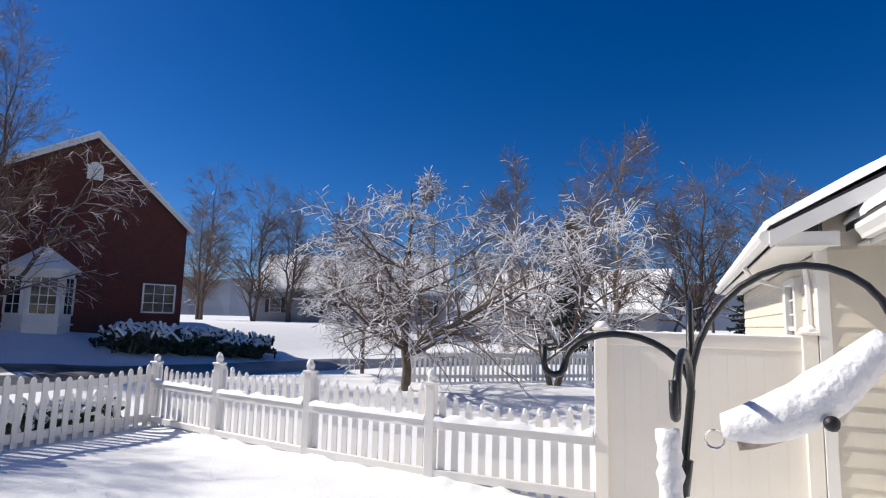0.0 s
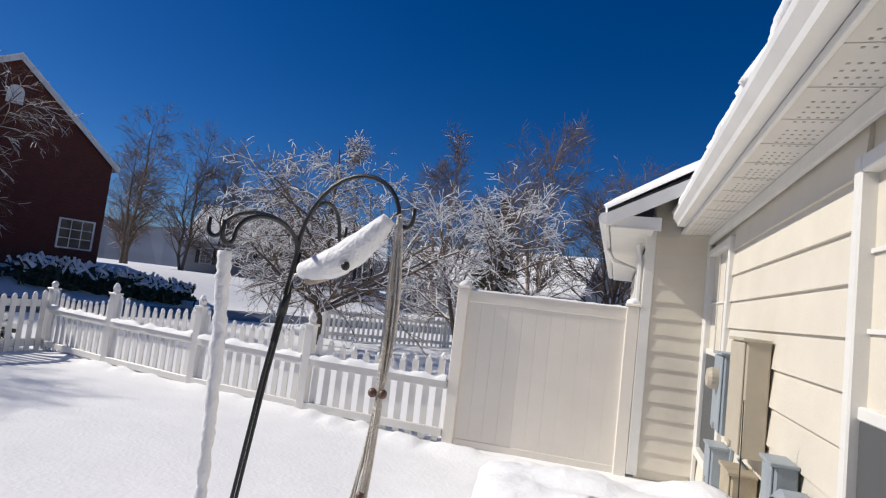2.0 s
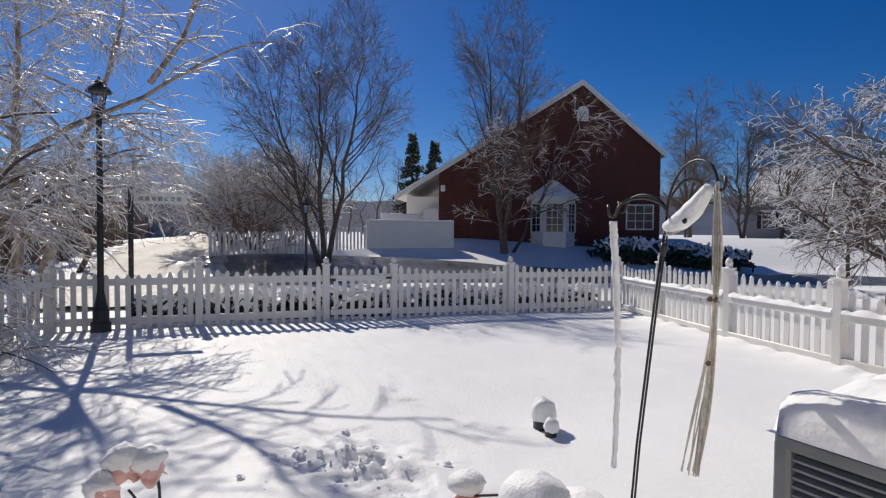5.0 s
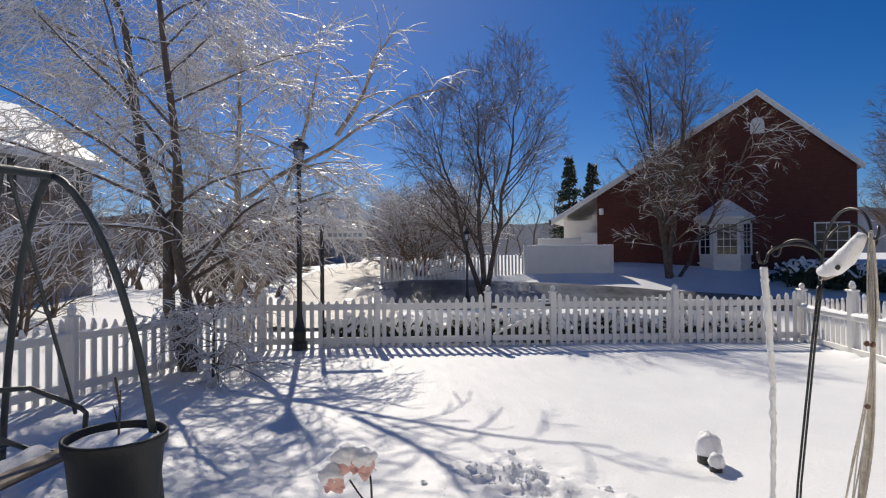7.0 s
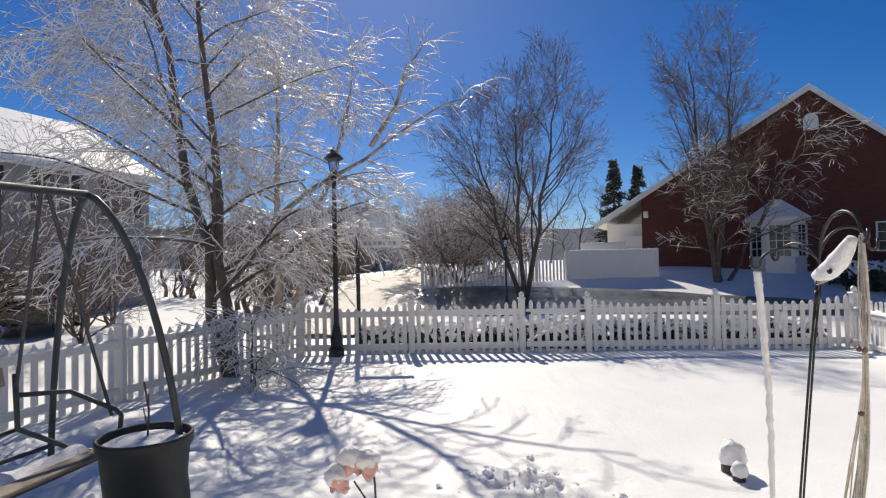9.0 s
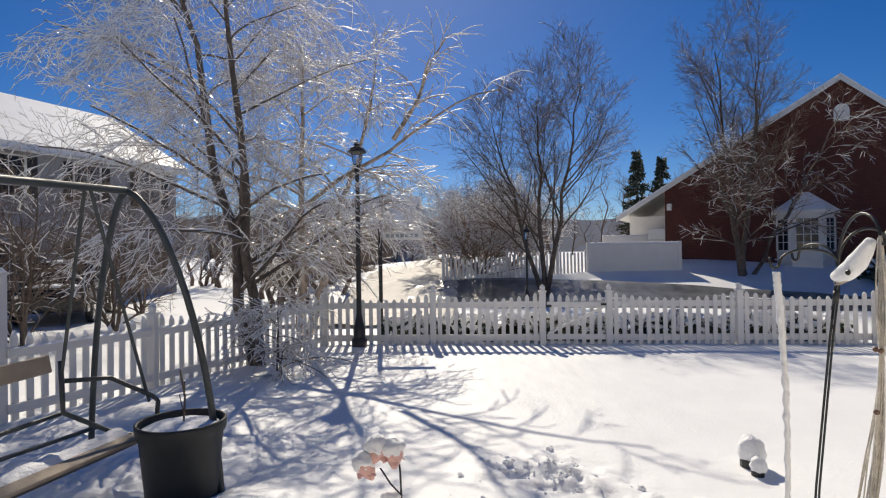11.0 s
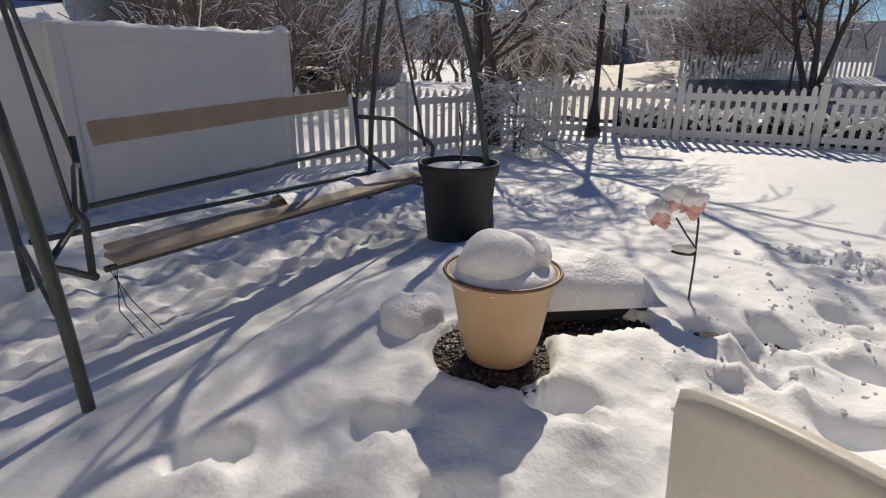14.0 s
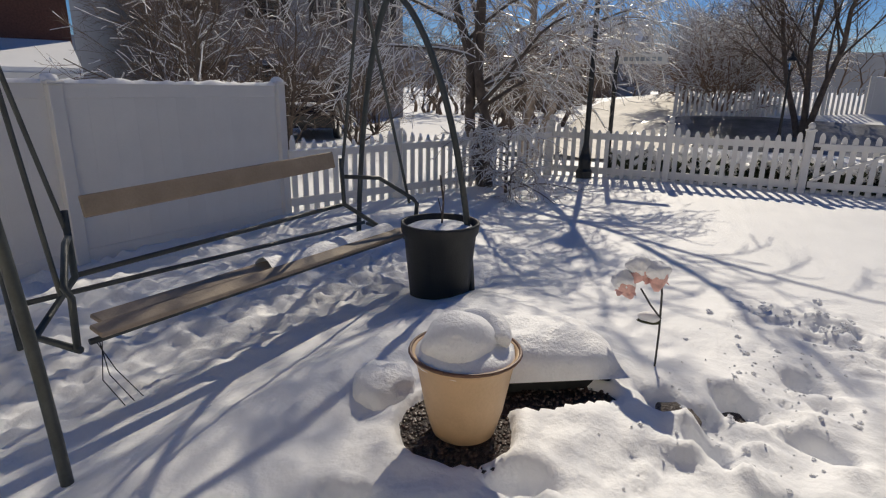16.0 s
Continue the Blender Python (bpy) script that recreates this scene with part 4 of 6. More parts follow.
part("flower_snow", Build().blob(-0.02, 0.0, 0.15, 0.11, 0.11, 0.06, 0.15, segs=16, rings=10), SNOW_FINE, t, smooth=True)

# clods thrown up where the snow was dug
rs = random.Random(11)
b = Build()
for i in range(230):
    u, v = rs.gauss(0, 0.26), rs.gauss(0, 0.15)
    x, y = -0.8 + u * 0.5 - v * 0.86, -0.4 + u * 0.86 + v * 0.5
    r = 0.009 + 0.022 * rs.random() ** 3
    if i > 60:
        u = rs.random()
        x, y, r = 1.4 - 1.9 * u + rs.gauss(0, 0.2), -1.15 + 0.7 * u + rs.gauss(0, 0.24), 0.005 + 0.014 * rs.random() ** 3
    b.blob(x, y, z_at(x, y) + r * 0.12, r * (0.8 + 0.5 * rs.random()), r * (0.8 + 0.5 * rs.random()), r * 0.75, 0.6, 2.4, 12, 8, seed=i * 1.3)
tagged(part("snow_clods", b, SNOW_FINE), "broken clods of dug snow on the lawn", "snow", kind="stuff")

# pebble bed, dark planter box and a small block beside the tan planter
bed = Build()
for (x, y, rx, ry, turn), top in (((1.5, -2.1, 0.31, 0.28, 20), 0.104), ((1.10, -1.81, 0.38, 0.17, 120), 0.101)):
    m = pose(x, y, 0, 0, 0, turn)
    bed.slab([(m @ Vector((rx * math.cos(a), ry * math.sin(a), 0)))[:2] for a in np.linspace(0, 2 * math.pi, 33)[:-1]], -0.3, top)
tagged(part("pebble_bed", bed, PEBBLE), "wet dark pebble bed melted free of snow", "pebbles")
rs = random.Random(17)
b = Build()
for i in range(900):
    a, q = rs.random() * 6.283, rs.random() ** 0.5
    r = 0.006 + 0.007 * rs.random()
    p = pose(1.5, -2.1, 0, 0, 0, 20) @ Vector((0.29 * q * math.cos(a), 0.26 * q * math.sin(a), 0)) if i % 3 else pose(1.10, -1.81, 0, 0, 0, 120) @ Vector((0.38 * q * math.cos(a), 0.16 * q * math.sin(a), 0))
    b.blob(p.x, p.y, 0.106, r * 1.2, r, r * 0.7, 0.1, segs=6, rings=4, seed=i)
tagged(part("pebbles", b, PEBBLE_STONE), "small wet brown pebbles", "pebbles", kind="stuff")
t = thing("planter_box", "low dark planter box with a thick slab of snow", "planter box", pose(0.80, -1.96, 0.0, 0, 0, 30))
part("body", Build().box(-0.24, -0.37, -0.2, 0.24, 0.37, 0.21, bevel=0.02), PLASTIC, t)
b = Build()
for i in range(31):
    for j in range(25):
        u, v = i / 15 - 1, j / 12 - 1
        e = max(0, 1 - (abs(u) ** 4 + abs(v) ** 4)) ** 0.5
        b.v.append((u * 0.3, v * 0.43, 0.185 + e * (0.16 + 0.05 * noise.noise(Vector((u * 1.4, v * 1.4, 3))) + 0.012 * noise.noise(Vector((u * 6, v * 6, 1))))))
for i in range(30):
    for j in range(24):
        a = i * 25 + j
        b.f.append((a, a + 25, a + 26, a + 1))
part("snow_slab", b, SNOW_FINE, t, "soft thick slab of snow", smooth=True)
for k, (x, y, r) in enumerate(((0.83, -1.2, 0.13), (0.56, -0.93, 0.07))):
    ring = [(x + r * (1 + 0.25 * math.sin(3 * a + k)) * math.cos(a), y + r * (0.75 + 0.2 * math.sin(2 * a)) * math.sin(a)) for a in np.linspace(0, 2 * math.pi, 21)[:-1]]
    tagged(part("bare_soil", Build().slab(ring, -0.25, z_at(x, y) + 0.05), PEBBLE), "dark wet soil showing through a footprint", "soil")
t = thing("stone_block", "small dark stone block capped with snow", "stone", pose(1.37, -2.54, 0.06, 0, 0, 25))
part("stone", Build().box(-0.12, -0.09, -0.1, 0.12, 0.09, 0.07, bevel=0.03), PEBBLE, t)
part("snow_cap", Build().blob(-0.02, 0, 0.08, 0.19, 0.15, 0.1, 0.22, 1.2, 26, 16, flat=0.5, seed=5), SNOW_FINE, t, smooth=True)


# ---- garden swing ----
def swing():
    t = thing("garden_swing", "dark metal garden swing bench frame with tan slats, no cushions", "garden swing")
    fr, fl, rl, rr = Vector((-0.33, -2.72, 0)), Vector((2.38, -3.42, 0)), Vector((1.65, -4.95, 0)), Vector((-1.15, -4.25, 0))
    tr, tl = Vector((-0.26, -3.36, 2.2)), Vector((2.3, -4.18, 2.16))

    def leg(top, foot, bow):
        d = (foot - top)
        flat = Vector((d.x, d.y, 0))
        pts = []
        for i in range(15):
            u = i / 14
            s = math.sin(u * math.pi / 2)
            pts.append(Vector((top.x, top.y, 0)) + flat * (s * (1 - bow) + u * bow) + Vector((0, 0, top.z * (1 - u ** (1 + 0.9 * (1 - bow))))))
        return pts

    for top, foot in ((tr, fr), (tr, rr), (tl, fl), (tl, rl)):
        part("leg", Build().tube(leg(top, foot, 0.35) + [foot + (foot - top).normalized() * 0.05 + Vector((0, 0, -0.05))], 0.024, 10), TUBE, t, smooth=True)
    part("top_bar", Build().tube([tr + Vector((0, 0, 0.0)), tl], 0.026, 10), TUBE, t, smooth=True)
    part("rear_stretcher", Build().tube([rr + Vector((0.05, 0.1, 0.28)), rl + Vector((0.0, 0.1, 0.28))], 0.018, 8), TUBE, t, smooth=True)
    for a, c, z in ((fr, rr, 0.28), (fl, rl, 0.28)):
        p, q = a.lerp(c, 0.18), a.lerp(c, 0.9)
        part("side_stretcher", Build().tube([p + Vector((0, 0, z)), q + Vector((0, 0, z))], 0.016, 8), TUBE, t, smooth=True)
    # seat
    sfl, sfr, sbl, sbr = Vector((2.0, -3.73, 0.45)), Vector((-0.5, -3.33, 0.44)), Vector((1.73, -4.1, 0.42)), Vector((-0.2, -3.75, 0.45))
    bl, br = Vector((1.66, -4.2, 0.93)), Vector((-0.06, -3.74, 1.03))

    def board(name, p, q, w, lean, mat=SLAT):
        m = Matrix.Translation(p) @ (q - p).to_track_quat("X", "Z").to_matrix().to_4x4() @ pose(0, 0, 0, lean)
        part(name, Build().box(0.03, -w / 2, -0.013, (q - p).length - 0.03, w / 2, 0.013, bevel=0.006), mat, t).matrix_basis = m

    board("seat_slat", sfl, sfr, 0.11, 10)
    board("seat_slat", sfl.lerp(sbl, 0.42), sfr.lerp(sbr, 0.42), 0.12, 5)
    board("back_slat", bl, br, 0.12, 80)
    part("back_rail", Build().tube([bl + Vector((0.03, -0.02, -0.36)), br + Vector((-0.05, 0.0, -0.36))], 0.016, 8), TUBE, t, smooth=True)
    part("front_rail", Build().tube([sfl + Vector((0, 0, -0.04)), sfr + Vector((0, 0, -0.04))], 0.016, 8), TUBE, t, smooth=True)
    for f, b_, k in ((sfl, bl, 1), (sfr, br, -1)):
        o = Vector((0.06 * k, 0, 0))
        arm = [b_ + o, b_ + o + Vector((0.02, 0.03, -0.35)), f + o + Vector((0, -0.3, -0.05)), f + o + Vector((0, 0.02, -0.05))]
        part("seat_side", Build().tube(arm, 0.018, 8), TUBE, t, smooth=True)
        rest = [b_ + o + Vector((0, 0, -0.14)), b_ + o + (f - b_) * 0.5 + Vector((0, 0, 0.13)), f + o + Vector((0, -0.02, 0.24)), f + o + Vector((0, 0.02, 0.2)), f + o + Vector((0, 0.0, -0.05))]
        part("armrest", Build().tube(rest, 0.017, 8), TUBE, t, smooth=True)
        top = tl if k > 0 else tr
        tip = top.lerp(tr if k > 0 else tl, 0.1)
        part("hanger", Build().tube([tip, f + o + Vector((0, -0.05, 0.2))], 0.012, 7), TUBE, t)
        part("hanger", Build().tube([tip + Vector((0.02, -0.02, 0)), b_ + o + Vector((0, 0, -0.14))], 0.012, 7), TUBE, t)
    sn = Build()
    m, length = along(sfl.lerp(sbl, 0.3), sfr.lerp(sbr, 0.3))
    snow_ridge(sn, length * 0.45, length - 0.05, 0.02, 0.018, 0.16, 0.06, 4)
    part("seat_snow", sn, SNOW_FINE, t, "lumpy strip of snow on the seat", smooth=True).matrix_basis = m
    b = Build()
    for i in range(3):
        b.tube([(1.9 - 0.02 * i, -3.85, 0.36), (1.87 + 0.05 * i, -3.77 + 0.02 * i, 0.2), (1.82 + 0.05 * i, -3.67, 0.05)], 0.0025, 4)
    part("loose_wire", b, BLACK, t)


swing()


# ---- terrace chair and slatted crate ----
t = thing("plastic_chair", "weathered white plastic chair with curved back, snow on the seat", "chair", pose(2.56, -0.95, 0.02, 0, 0, -36))
b = Build()
n = 18
for i in range(n + 1):
    a = (i / n - 0.5) * 2.0
    x, y = 0.34 + 0.06 * math.cos(a * 1.2), 0.31 * math.sin(a)
    h = 0.86 - 0.05 * abs(a) ** 2
    for o, z in ((0.0, 0.42), (0.02, h), (0.045, h + 0.004), (0.05, h - 0.03), (0.03, 0.42)):
        b.v.append((x + o * 1.2, y * (1 + o), z))
for i in range(n):
    for j in range(4):
        q = i * 5 + j
        b.f.append((q, q + 5, q + 6, q + 1))
part("backrest", b, CHAIR, t, smooth=True)
part("seat", Build().box(-0.26, -0.26, 0.39, 0.34, 0.26, 0.43, bevel=0.03), CHAIR, t)
for x, y in ((-0.24, -0.25), (-0.24, 0.25), (0.32, -0.25), (0.32, 0.25)):
    part("leg", Build().tube([(x, y, 0.4), (x * 1.12, y * 1.12, -0.05)], [0.03, 0.022], 6), CHAIR, t)
part("seat_snow", Build().blob(0.0, 0, 0.44, 0.33, 0.27, 0.16, 0.15, 1.5, 24, 12, flat=0.9), SNOW_FINE, t, "heap of snow", smooth=True)
t = thing("slatted_crate", "white slatted plastic storage crate", "crate", pose(3.32, -3.62, z_at(3.3, -3.6), 0, 0, -12))
slat = Build().box(-0.012, -0.008, 0.03, 0.012, 0.008, 0.36, bevel=0.003).mesh("slat", CHAIR)
for a in range(4):
    for i in range(9):
        part("slat", slat, CHAIR, t).matrix_basis = pose(0, 0, 0, 0, 0, 90 * a) @ pose(-0.24 + i * 0.06, -0.27, 0)
    for z in (0.02, 0.19, 0.37):
        part("rim", Build().box(-0.28, -0.285, z - 0.02, 0.28, -0.255, z + 0.02, bevel=0.006), CHAIR, t).matrix_basis = pose(0, 0, 0, 0, 0, 90 * a)
part("base", Build().box(-0.27, -0.27, -0.05, 0.27, 0.27, 0.02), CHAIR, t)


# ---- street lamps and sign ----
def lamp_post(x, y, z, h, label, s=1.0):
    t = thing("lamp_post", label, "street lamp", pose(x, y, z))
    part("base", Build().lathe([(0.13 * s, -0.1), (0.13 * s, 0.1), (0.1 * s, 0.14), (0.105 * s, 0.3), (0.075 * s, 0.4), (0.05 * s, 0.55), (0.042 * s, 0.6)], 12), BLACK, t, smooth=False)
    part("pole", Build().lathe([(0.045 * s, 0.58), (0.036 * s, h - 0.62), (0.05 * s, h - 0.6), (0.05 * s, h - 0.57), (0.03 * s, h - 0.54)], 12), BLACK, t)
    part("lantern_cup", Build().lathe([(0.03 * s, h - 0.55), (0.075 * s, h - 0.5), (0.08 * s, h - 0.47)], 12), BLACK, t)
    part("lantern_glass", Build().lathe([(0.07 * s, h - 0.47), (0.105 * s, h - 0.24)], 8), ICE_GLASS, t)
    for i in range(4):
        a = math.pi / 4 + math.pi / 2 * i
        part("lantern_bar", Build().tube([(0.076 * s * math.cos(a), 0.076 * s * math.sin(a), h - 0.48), (0.113 * s * math.cos(a), 0.113 * s * math.sin(a), h - 0.23)], 0.007, 5), BLACK, t)
    part("lantern_roof", Build().lathe([(0.16 * s, h - 0.25), (0.165 * s, h - 0.235), (0.12 * s, h - 0.17), (0.05 * s, h - 0.12), (0.05 * s, h - 0.1), (0.065 * s, h - 0.09), (0.03 * s, h - 0.06), (0.012 * s, h - 0.04), (0.022 * s, h - 0.02), (0, h)], 14), BLACK, t)


lamp_post(-6.95, -3.06, 0.03, 3.86, "tall black lantern lamp post at the fence corner", 1.1)
lamp_post(-14.6, 0.82, z_at(-14.6, 0.82), 2.6, "distant black lantern post beside the bare tree", 0.8)
t = thing("street_sign", "black sign post with a narrow white street sign", "sign", pose(-7.55, -2.74, 0))
part("pole", Build().lathe([(0.06, -0.1), (0.06, 0.2), (0.04, 0.3), (0.04, 2.25), (0.0, 2.3)], 10), BLACK, t)
part("sign_board", Build().box(0.0, 0.04, 2.0, 0.02, 0.85, 2.17, bevel=0.005), TRIM, t)
for i in range(7):
    part("lettering", Build().box(0.021, 0.12 + i * 0.095, 2.05, 0.023, 0.19 + i * 0.095, 2.12), BOX_GREY, t, "unreadable letter bar")


# ---- trees ----
def tubes_mesh(name, groups, mat):
    """One mesh from groups of branches: (points n x k x 3, radii n x k, sides)."""
    vs, qs, off = [], [], 0
    for P, Rr, s in groups:
        n, k, _ = P.shape
        if n == 0:
            continue
        T = np.empty_like(P)
        T[:, 1:-1] = P[:, 2:] - P[:, :-2]
        T[:, 0], T[:, -1] = P[:, 1] - P[:, 0], P[:, -1] - P[:, -2]
        T /= np.linalg.norm(T, axis=-1, keepdims=True) + 1e-9
        ref = np.where(np.abs(T[..., 2:3]) < 0.9, np.array([0, 0, 1.0]), np.array([1.0, 0, 0]))
        U = np.cross(T, ref)
        U /= np.linalg.norm(U, axis=-1, keepdims=True) + 1e-9
        V = np.cross(T, U)
        a = 2 * np.pi * np.arange(s) / s
        ring = P[:, :, None] + Rr[:, :, None, None] * (U[:, :, None] * np.cos(a)[None, None, :, None] + V[:, :, None] * np.sin(a)[None, None, :, None])
        vs.append(ring.reshape(-1, 3))
        base = (np.arange(n)[:, None, None] * k + np.arange(k - 1)[None, :, None]) * s + off
        j = np.arange(s)[None, None]
        j2 = (j + 1) % s
        qs.append(np.stack([base + j, base + j2, base + s + j2, base + s + j], -1).reshape(-1, 4))
        off += n * k * s
    v, q = np.concatenate(vs), np.concatenate(qs)
    me = bpy.data.meshes.new(name)
    me.vertices.add(len(v))
    me.vertices.foreach_set("co", v.ravel())
    me.loops.add(q.size)
    me.loops.foreach_set("vertex_index", q.ravel())
    me.polygons.add(len(q))
    me.polygons.foreach_set("loop_start", np.arange(len(q)) * 4)
    me.update(calc_edges=True)
    me.materials.append(mat)
    me.shade_smooth()
    return me


def sprout(rg, P, Rr, count, length, angle, k, start=0.25, droop=0.0, wig=0.06, thin=0.55, lean=None, taper=0.35, keep_long=0.5, power=1.0, bias=1.0, rel=0.0):
    """Side branches for every branch of P: count each, from start to the tip."""
    n, kk, _ = P.shape
    u = start + (1 - start) * (np.arange(count)[None] + rg.random((n, count))) / count
    u = start + (1 - start) * ((u - start) / (1 - start)) ** bias
    u = np.clip(u, 0, 0.985)
    f = u * (kk - 1)
    i = np.minimum(f.astype(int), kk - 2)
    w = (f - i)[..., None]
    r = np.arange(n)[:, None]
    p0, p1 = P[r, i], P[r, i + 1]
    o = (p0 * (1 - w) + p1 * w).reshape(-1, 3)
    t = (p1 - p0).reshape(-1, 3)
    t /= np.linalg.norm(t, axis=1, keepdims=True) + 1e-9
    rad = (Rr[r, i] * (1 - w[..., 0]) + Rr[r, i + 1] * w[..., 0]).reshape(-1) * thin
    q = rg.normal(size=o.shape)
    q -= t * np.sum(q * t, 1, keepdims=True)
    q /= np.linalg.norm(q, axis=1, keepdims=True) + 1e-9
    a = np.radians(angle * (0.7 + 0.6 * rg.random(len(o))))[:, None]
    d = t * np.cos(a) + q * np.sin(a)
    if lean is not None:
        d += np.array(lean)
        d /= np.linalg.norm(d, axis=1, keepdims=True)
    shrink = np.maximum(1 - (1 - keep_long) * u, 0.03).reshape(-1) ** power
    L = length * (0.6 + 0.7 * rg.random(len(o))) * shrink
    if rel:
        span = np.linalg.norm(P[:, -1] - P[:, 0], axis=1)
        L = L * np.repeat(np.clip(span / span.mean(), 0.12, 1.7), count) ** rel
    out = np.empty((len(o), k, 3))
    out[:, 0] = o
    step = (L / (k - 1))[:, None]
    for j in range(1, k):
        d = d + rg.normal(size=d.shape) * wig + np.array([0, 0, -droop])
        d /= np.linalg.norm(d, axis=1, keepdims=True)
        out[:, j] = out[:, j - 1] + d * step
    R2 = rad[:, None] * np.linspace(1, taper, k)[None]
    return out, R2


def trunk_line(rg, x, y, z, top, r, k=9, wig=0.03, lean=(0, 0)):
    P = np.zeros((1, k, 3))
    for j in range(k):
        u = j / (k - 1)
        P[0, j] = (x + lean[0] * u + wig * top * (rg.random() - 0.5) * (j > 0), y + lean[1] * u + wig * top * (rg.random() - 0.5) * (j > 0), z - 0.15 + (top + 0.15) * u)
    return P, r * (1 - 0.85 * np.linspace(0, 1, k))[None]


def snow_on(rg, P, Rr, sides, part_of, size, least):
    """Snow that lies on the upper side of branches that run level enough."""
    n = len(P)
    d = P[:, -1] - P[:, 0]
    flat = np.abs(d[:, 2]) / (np.linalg.norm(d, axis=1) + 1e-9)
    pick = (rg.random(n) < part_of) & (flat < 0.88)
    Q, S = P[pick].copy(), Rr[pick]
    s = np.maximum(S * size, least) * (0.6 + 0.8 * rg.random(S.shape))
    Q[..., 2] += S * 0.55 + s * 0.55
    return Q, s, sides


def tree(name, label, x, y, z, rg_seed, height, trunk_r, levels, bark, twig, snow=None, trunks=((0, 0, 1.0),), category="tree", wig=0.025, extra=(), thinnest=0.0028):
    """levels: one dict for each order of branches, given to sprout()."""
    rg = np.random.default_rng(rg_seed)
    t = thing(name, label, category, pose(x, y, z))
    Ps, Rs = [], []
    for lx, ly, s in trunks:
        P, R_ = trunk_line(rg, 0.03 * lx, 0.03 * ly, 0, height * s, trunk_r * (0.6 + 0.4 * s), lean=(lx, ly), wig=wig)
        Ps.append(P), Rs.append(R_)
    P, Rr = np.concatenate(Ps), np.concatenate(Rs)
    part("trunk", tubes_mesh("trunk", [(P, Rr, 10)], bark), bark, t)
    groups, snowy = [], []
    for i, lv in enumerate(levels):
        P, Rr = sprout(rg, P, Rr, **lv)
        if i == 0:
            for line in extra:
                q = np.array(line, float)
                at = np.linspace(0, len(q) - 1, P.shape[1])
                bent = np.stack([np.interp(at, np.arange(len(q)), q[:, c]) for c in range(3)], -1)
                P, Rr = np.concatenate([P, bent[None]]), np.concatenate([Rr, np.linspace(0.05, 0.012, P.shape[1])[None]])
        Rr = np.maximum(Rr, thinnest)
        sides = 6 if i == 0 else 4 if i == 1 else 3
        if i == 0:
            for q in range(len(P)):
                part("limb", tubes_mesh("limb", [(P[q:q + 1], Rr[q:q + 1], sides)], bark), bark, t)
        else:
            groups.append((P, Rr, sides))
        if snow:
            snowy.append(snow_on(rg, P, Rr, 4 if i < 2 else 3, snow[0], snow[1], snow[2]))
    tagged(part("crown", tubes_mesh("crown", groups, twig), twig, t), kind="stuff")
    if snow:
        tagged(part("branch_snow", tubes_mesh("branch_snow", snowy, SNOW_FINE), SNOW_FINE, t, "snow and ice along the branches"), kind="stuff")
    return t


# the snow-laden ornamental tree beyond the north fence
tree("snowy_tree", "small spreading tree with every branch loaded with snow", -5.6, 12.7, z_at(-5.6, 12.7), 3, 5.2, 0.13,
     [dict(count=24, length=4.7, angle=66, k=9, start=0.18, droop=0.0, wig=0.09, thin=0.5, keep_long=0.12, power=1.0, bias=1.7), dict(count=13, length=1.5, angle=50, rel=1.0, k=7, start=0.18, droop=0.05, wig=0.12, thin=0.55),
      dict(count=6, length=0.66, angle=45, k=5, start=0.15, droop=0.06, wig=0.15, thin=0.6, rel=0.6), dict(count=3, length=0.28, angle=42, k=4, start=0.2, droop=0.05, wig=0.15)],
     BARK, TWIG, snow=(0.42, 0.7, 0.009))
tree("snowy_sapling", "low snow-laden shrub tree beside the street", -8.6, 15.6, z_at(-8.6, 15.6), 4, 3.2, 0.07,
     [dict(count=13, length=2.6, angle=62, k=8, start=0.1, droop=0.05, wig=0.1), dict(count=9, length=1.0, angle=45, k=6, start=0.15, droop=0.06, wig=0.14), dict(count=7, length=0.42, angle=42, k=4, start=0.15, droop=0.05, wig=0.15)],
     BARK, TWIG, snow=(0.75, 0.8, 0.011))
tree("snowy_tree", "leaning snow-laden tree beyond the fence", -2.6, 16.2, -0.05, 14, 4.9, 0.1,
     [dict(count=14, length=3.4, angle=55, k=8, start=0.15, droop=0.03, wig=0.1, keep_long=0.35), dict(count=10, length=1.3, angle=45, k=6, start=0.15, droop=0.05, wig=0.13), dict(count=7, length=0.55, angle=42, k=4, start=0.15, droop=0.05, wig=0.15)],
     BARK, TWIG, snow=(0.7, 0.8, 0.011), trunks=((1.4, 0.6, 1.0), (-1.2, 0.3, 0.8)))

# the ice-coated birches in the corner
tree("icy_birch", "tall weeping birch coated with glittering ice", -5.3, -4.32, 0, 21, 8.4, 0.1,
     [dict(count=20, length=3.3, angle=55, k=9, start=0.14, droop=0.05, wig=0.07, thin=0.42, keep_long=0.5), dict(count=11, length=1.5, angle=42, k=7, start=0.15, droop=0.12, wig=0.1, thin=0.45),
      dict(count=8, length=0.75, angle=38, k=5, start=0.1, droop=0.16, wig=0.12, thin=0.6), dict(count=3, length=0.32, angle=40, k=3, start=0.1, droop=0.15, wig=0.15)],
     BARK, ICE, snow=(0.6, 0.7, 0.0055), trunks=((-0.2, -1.7, 1.0), (0.1, -0.5, 0.9)), thinnest=0.0021)
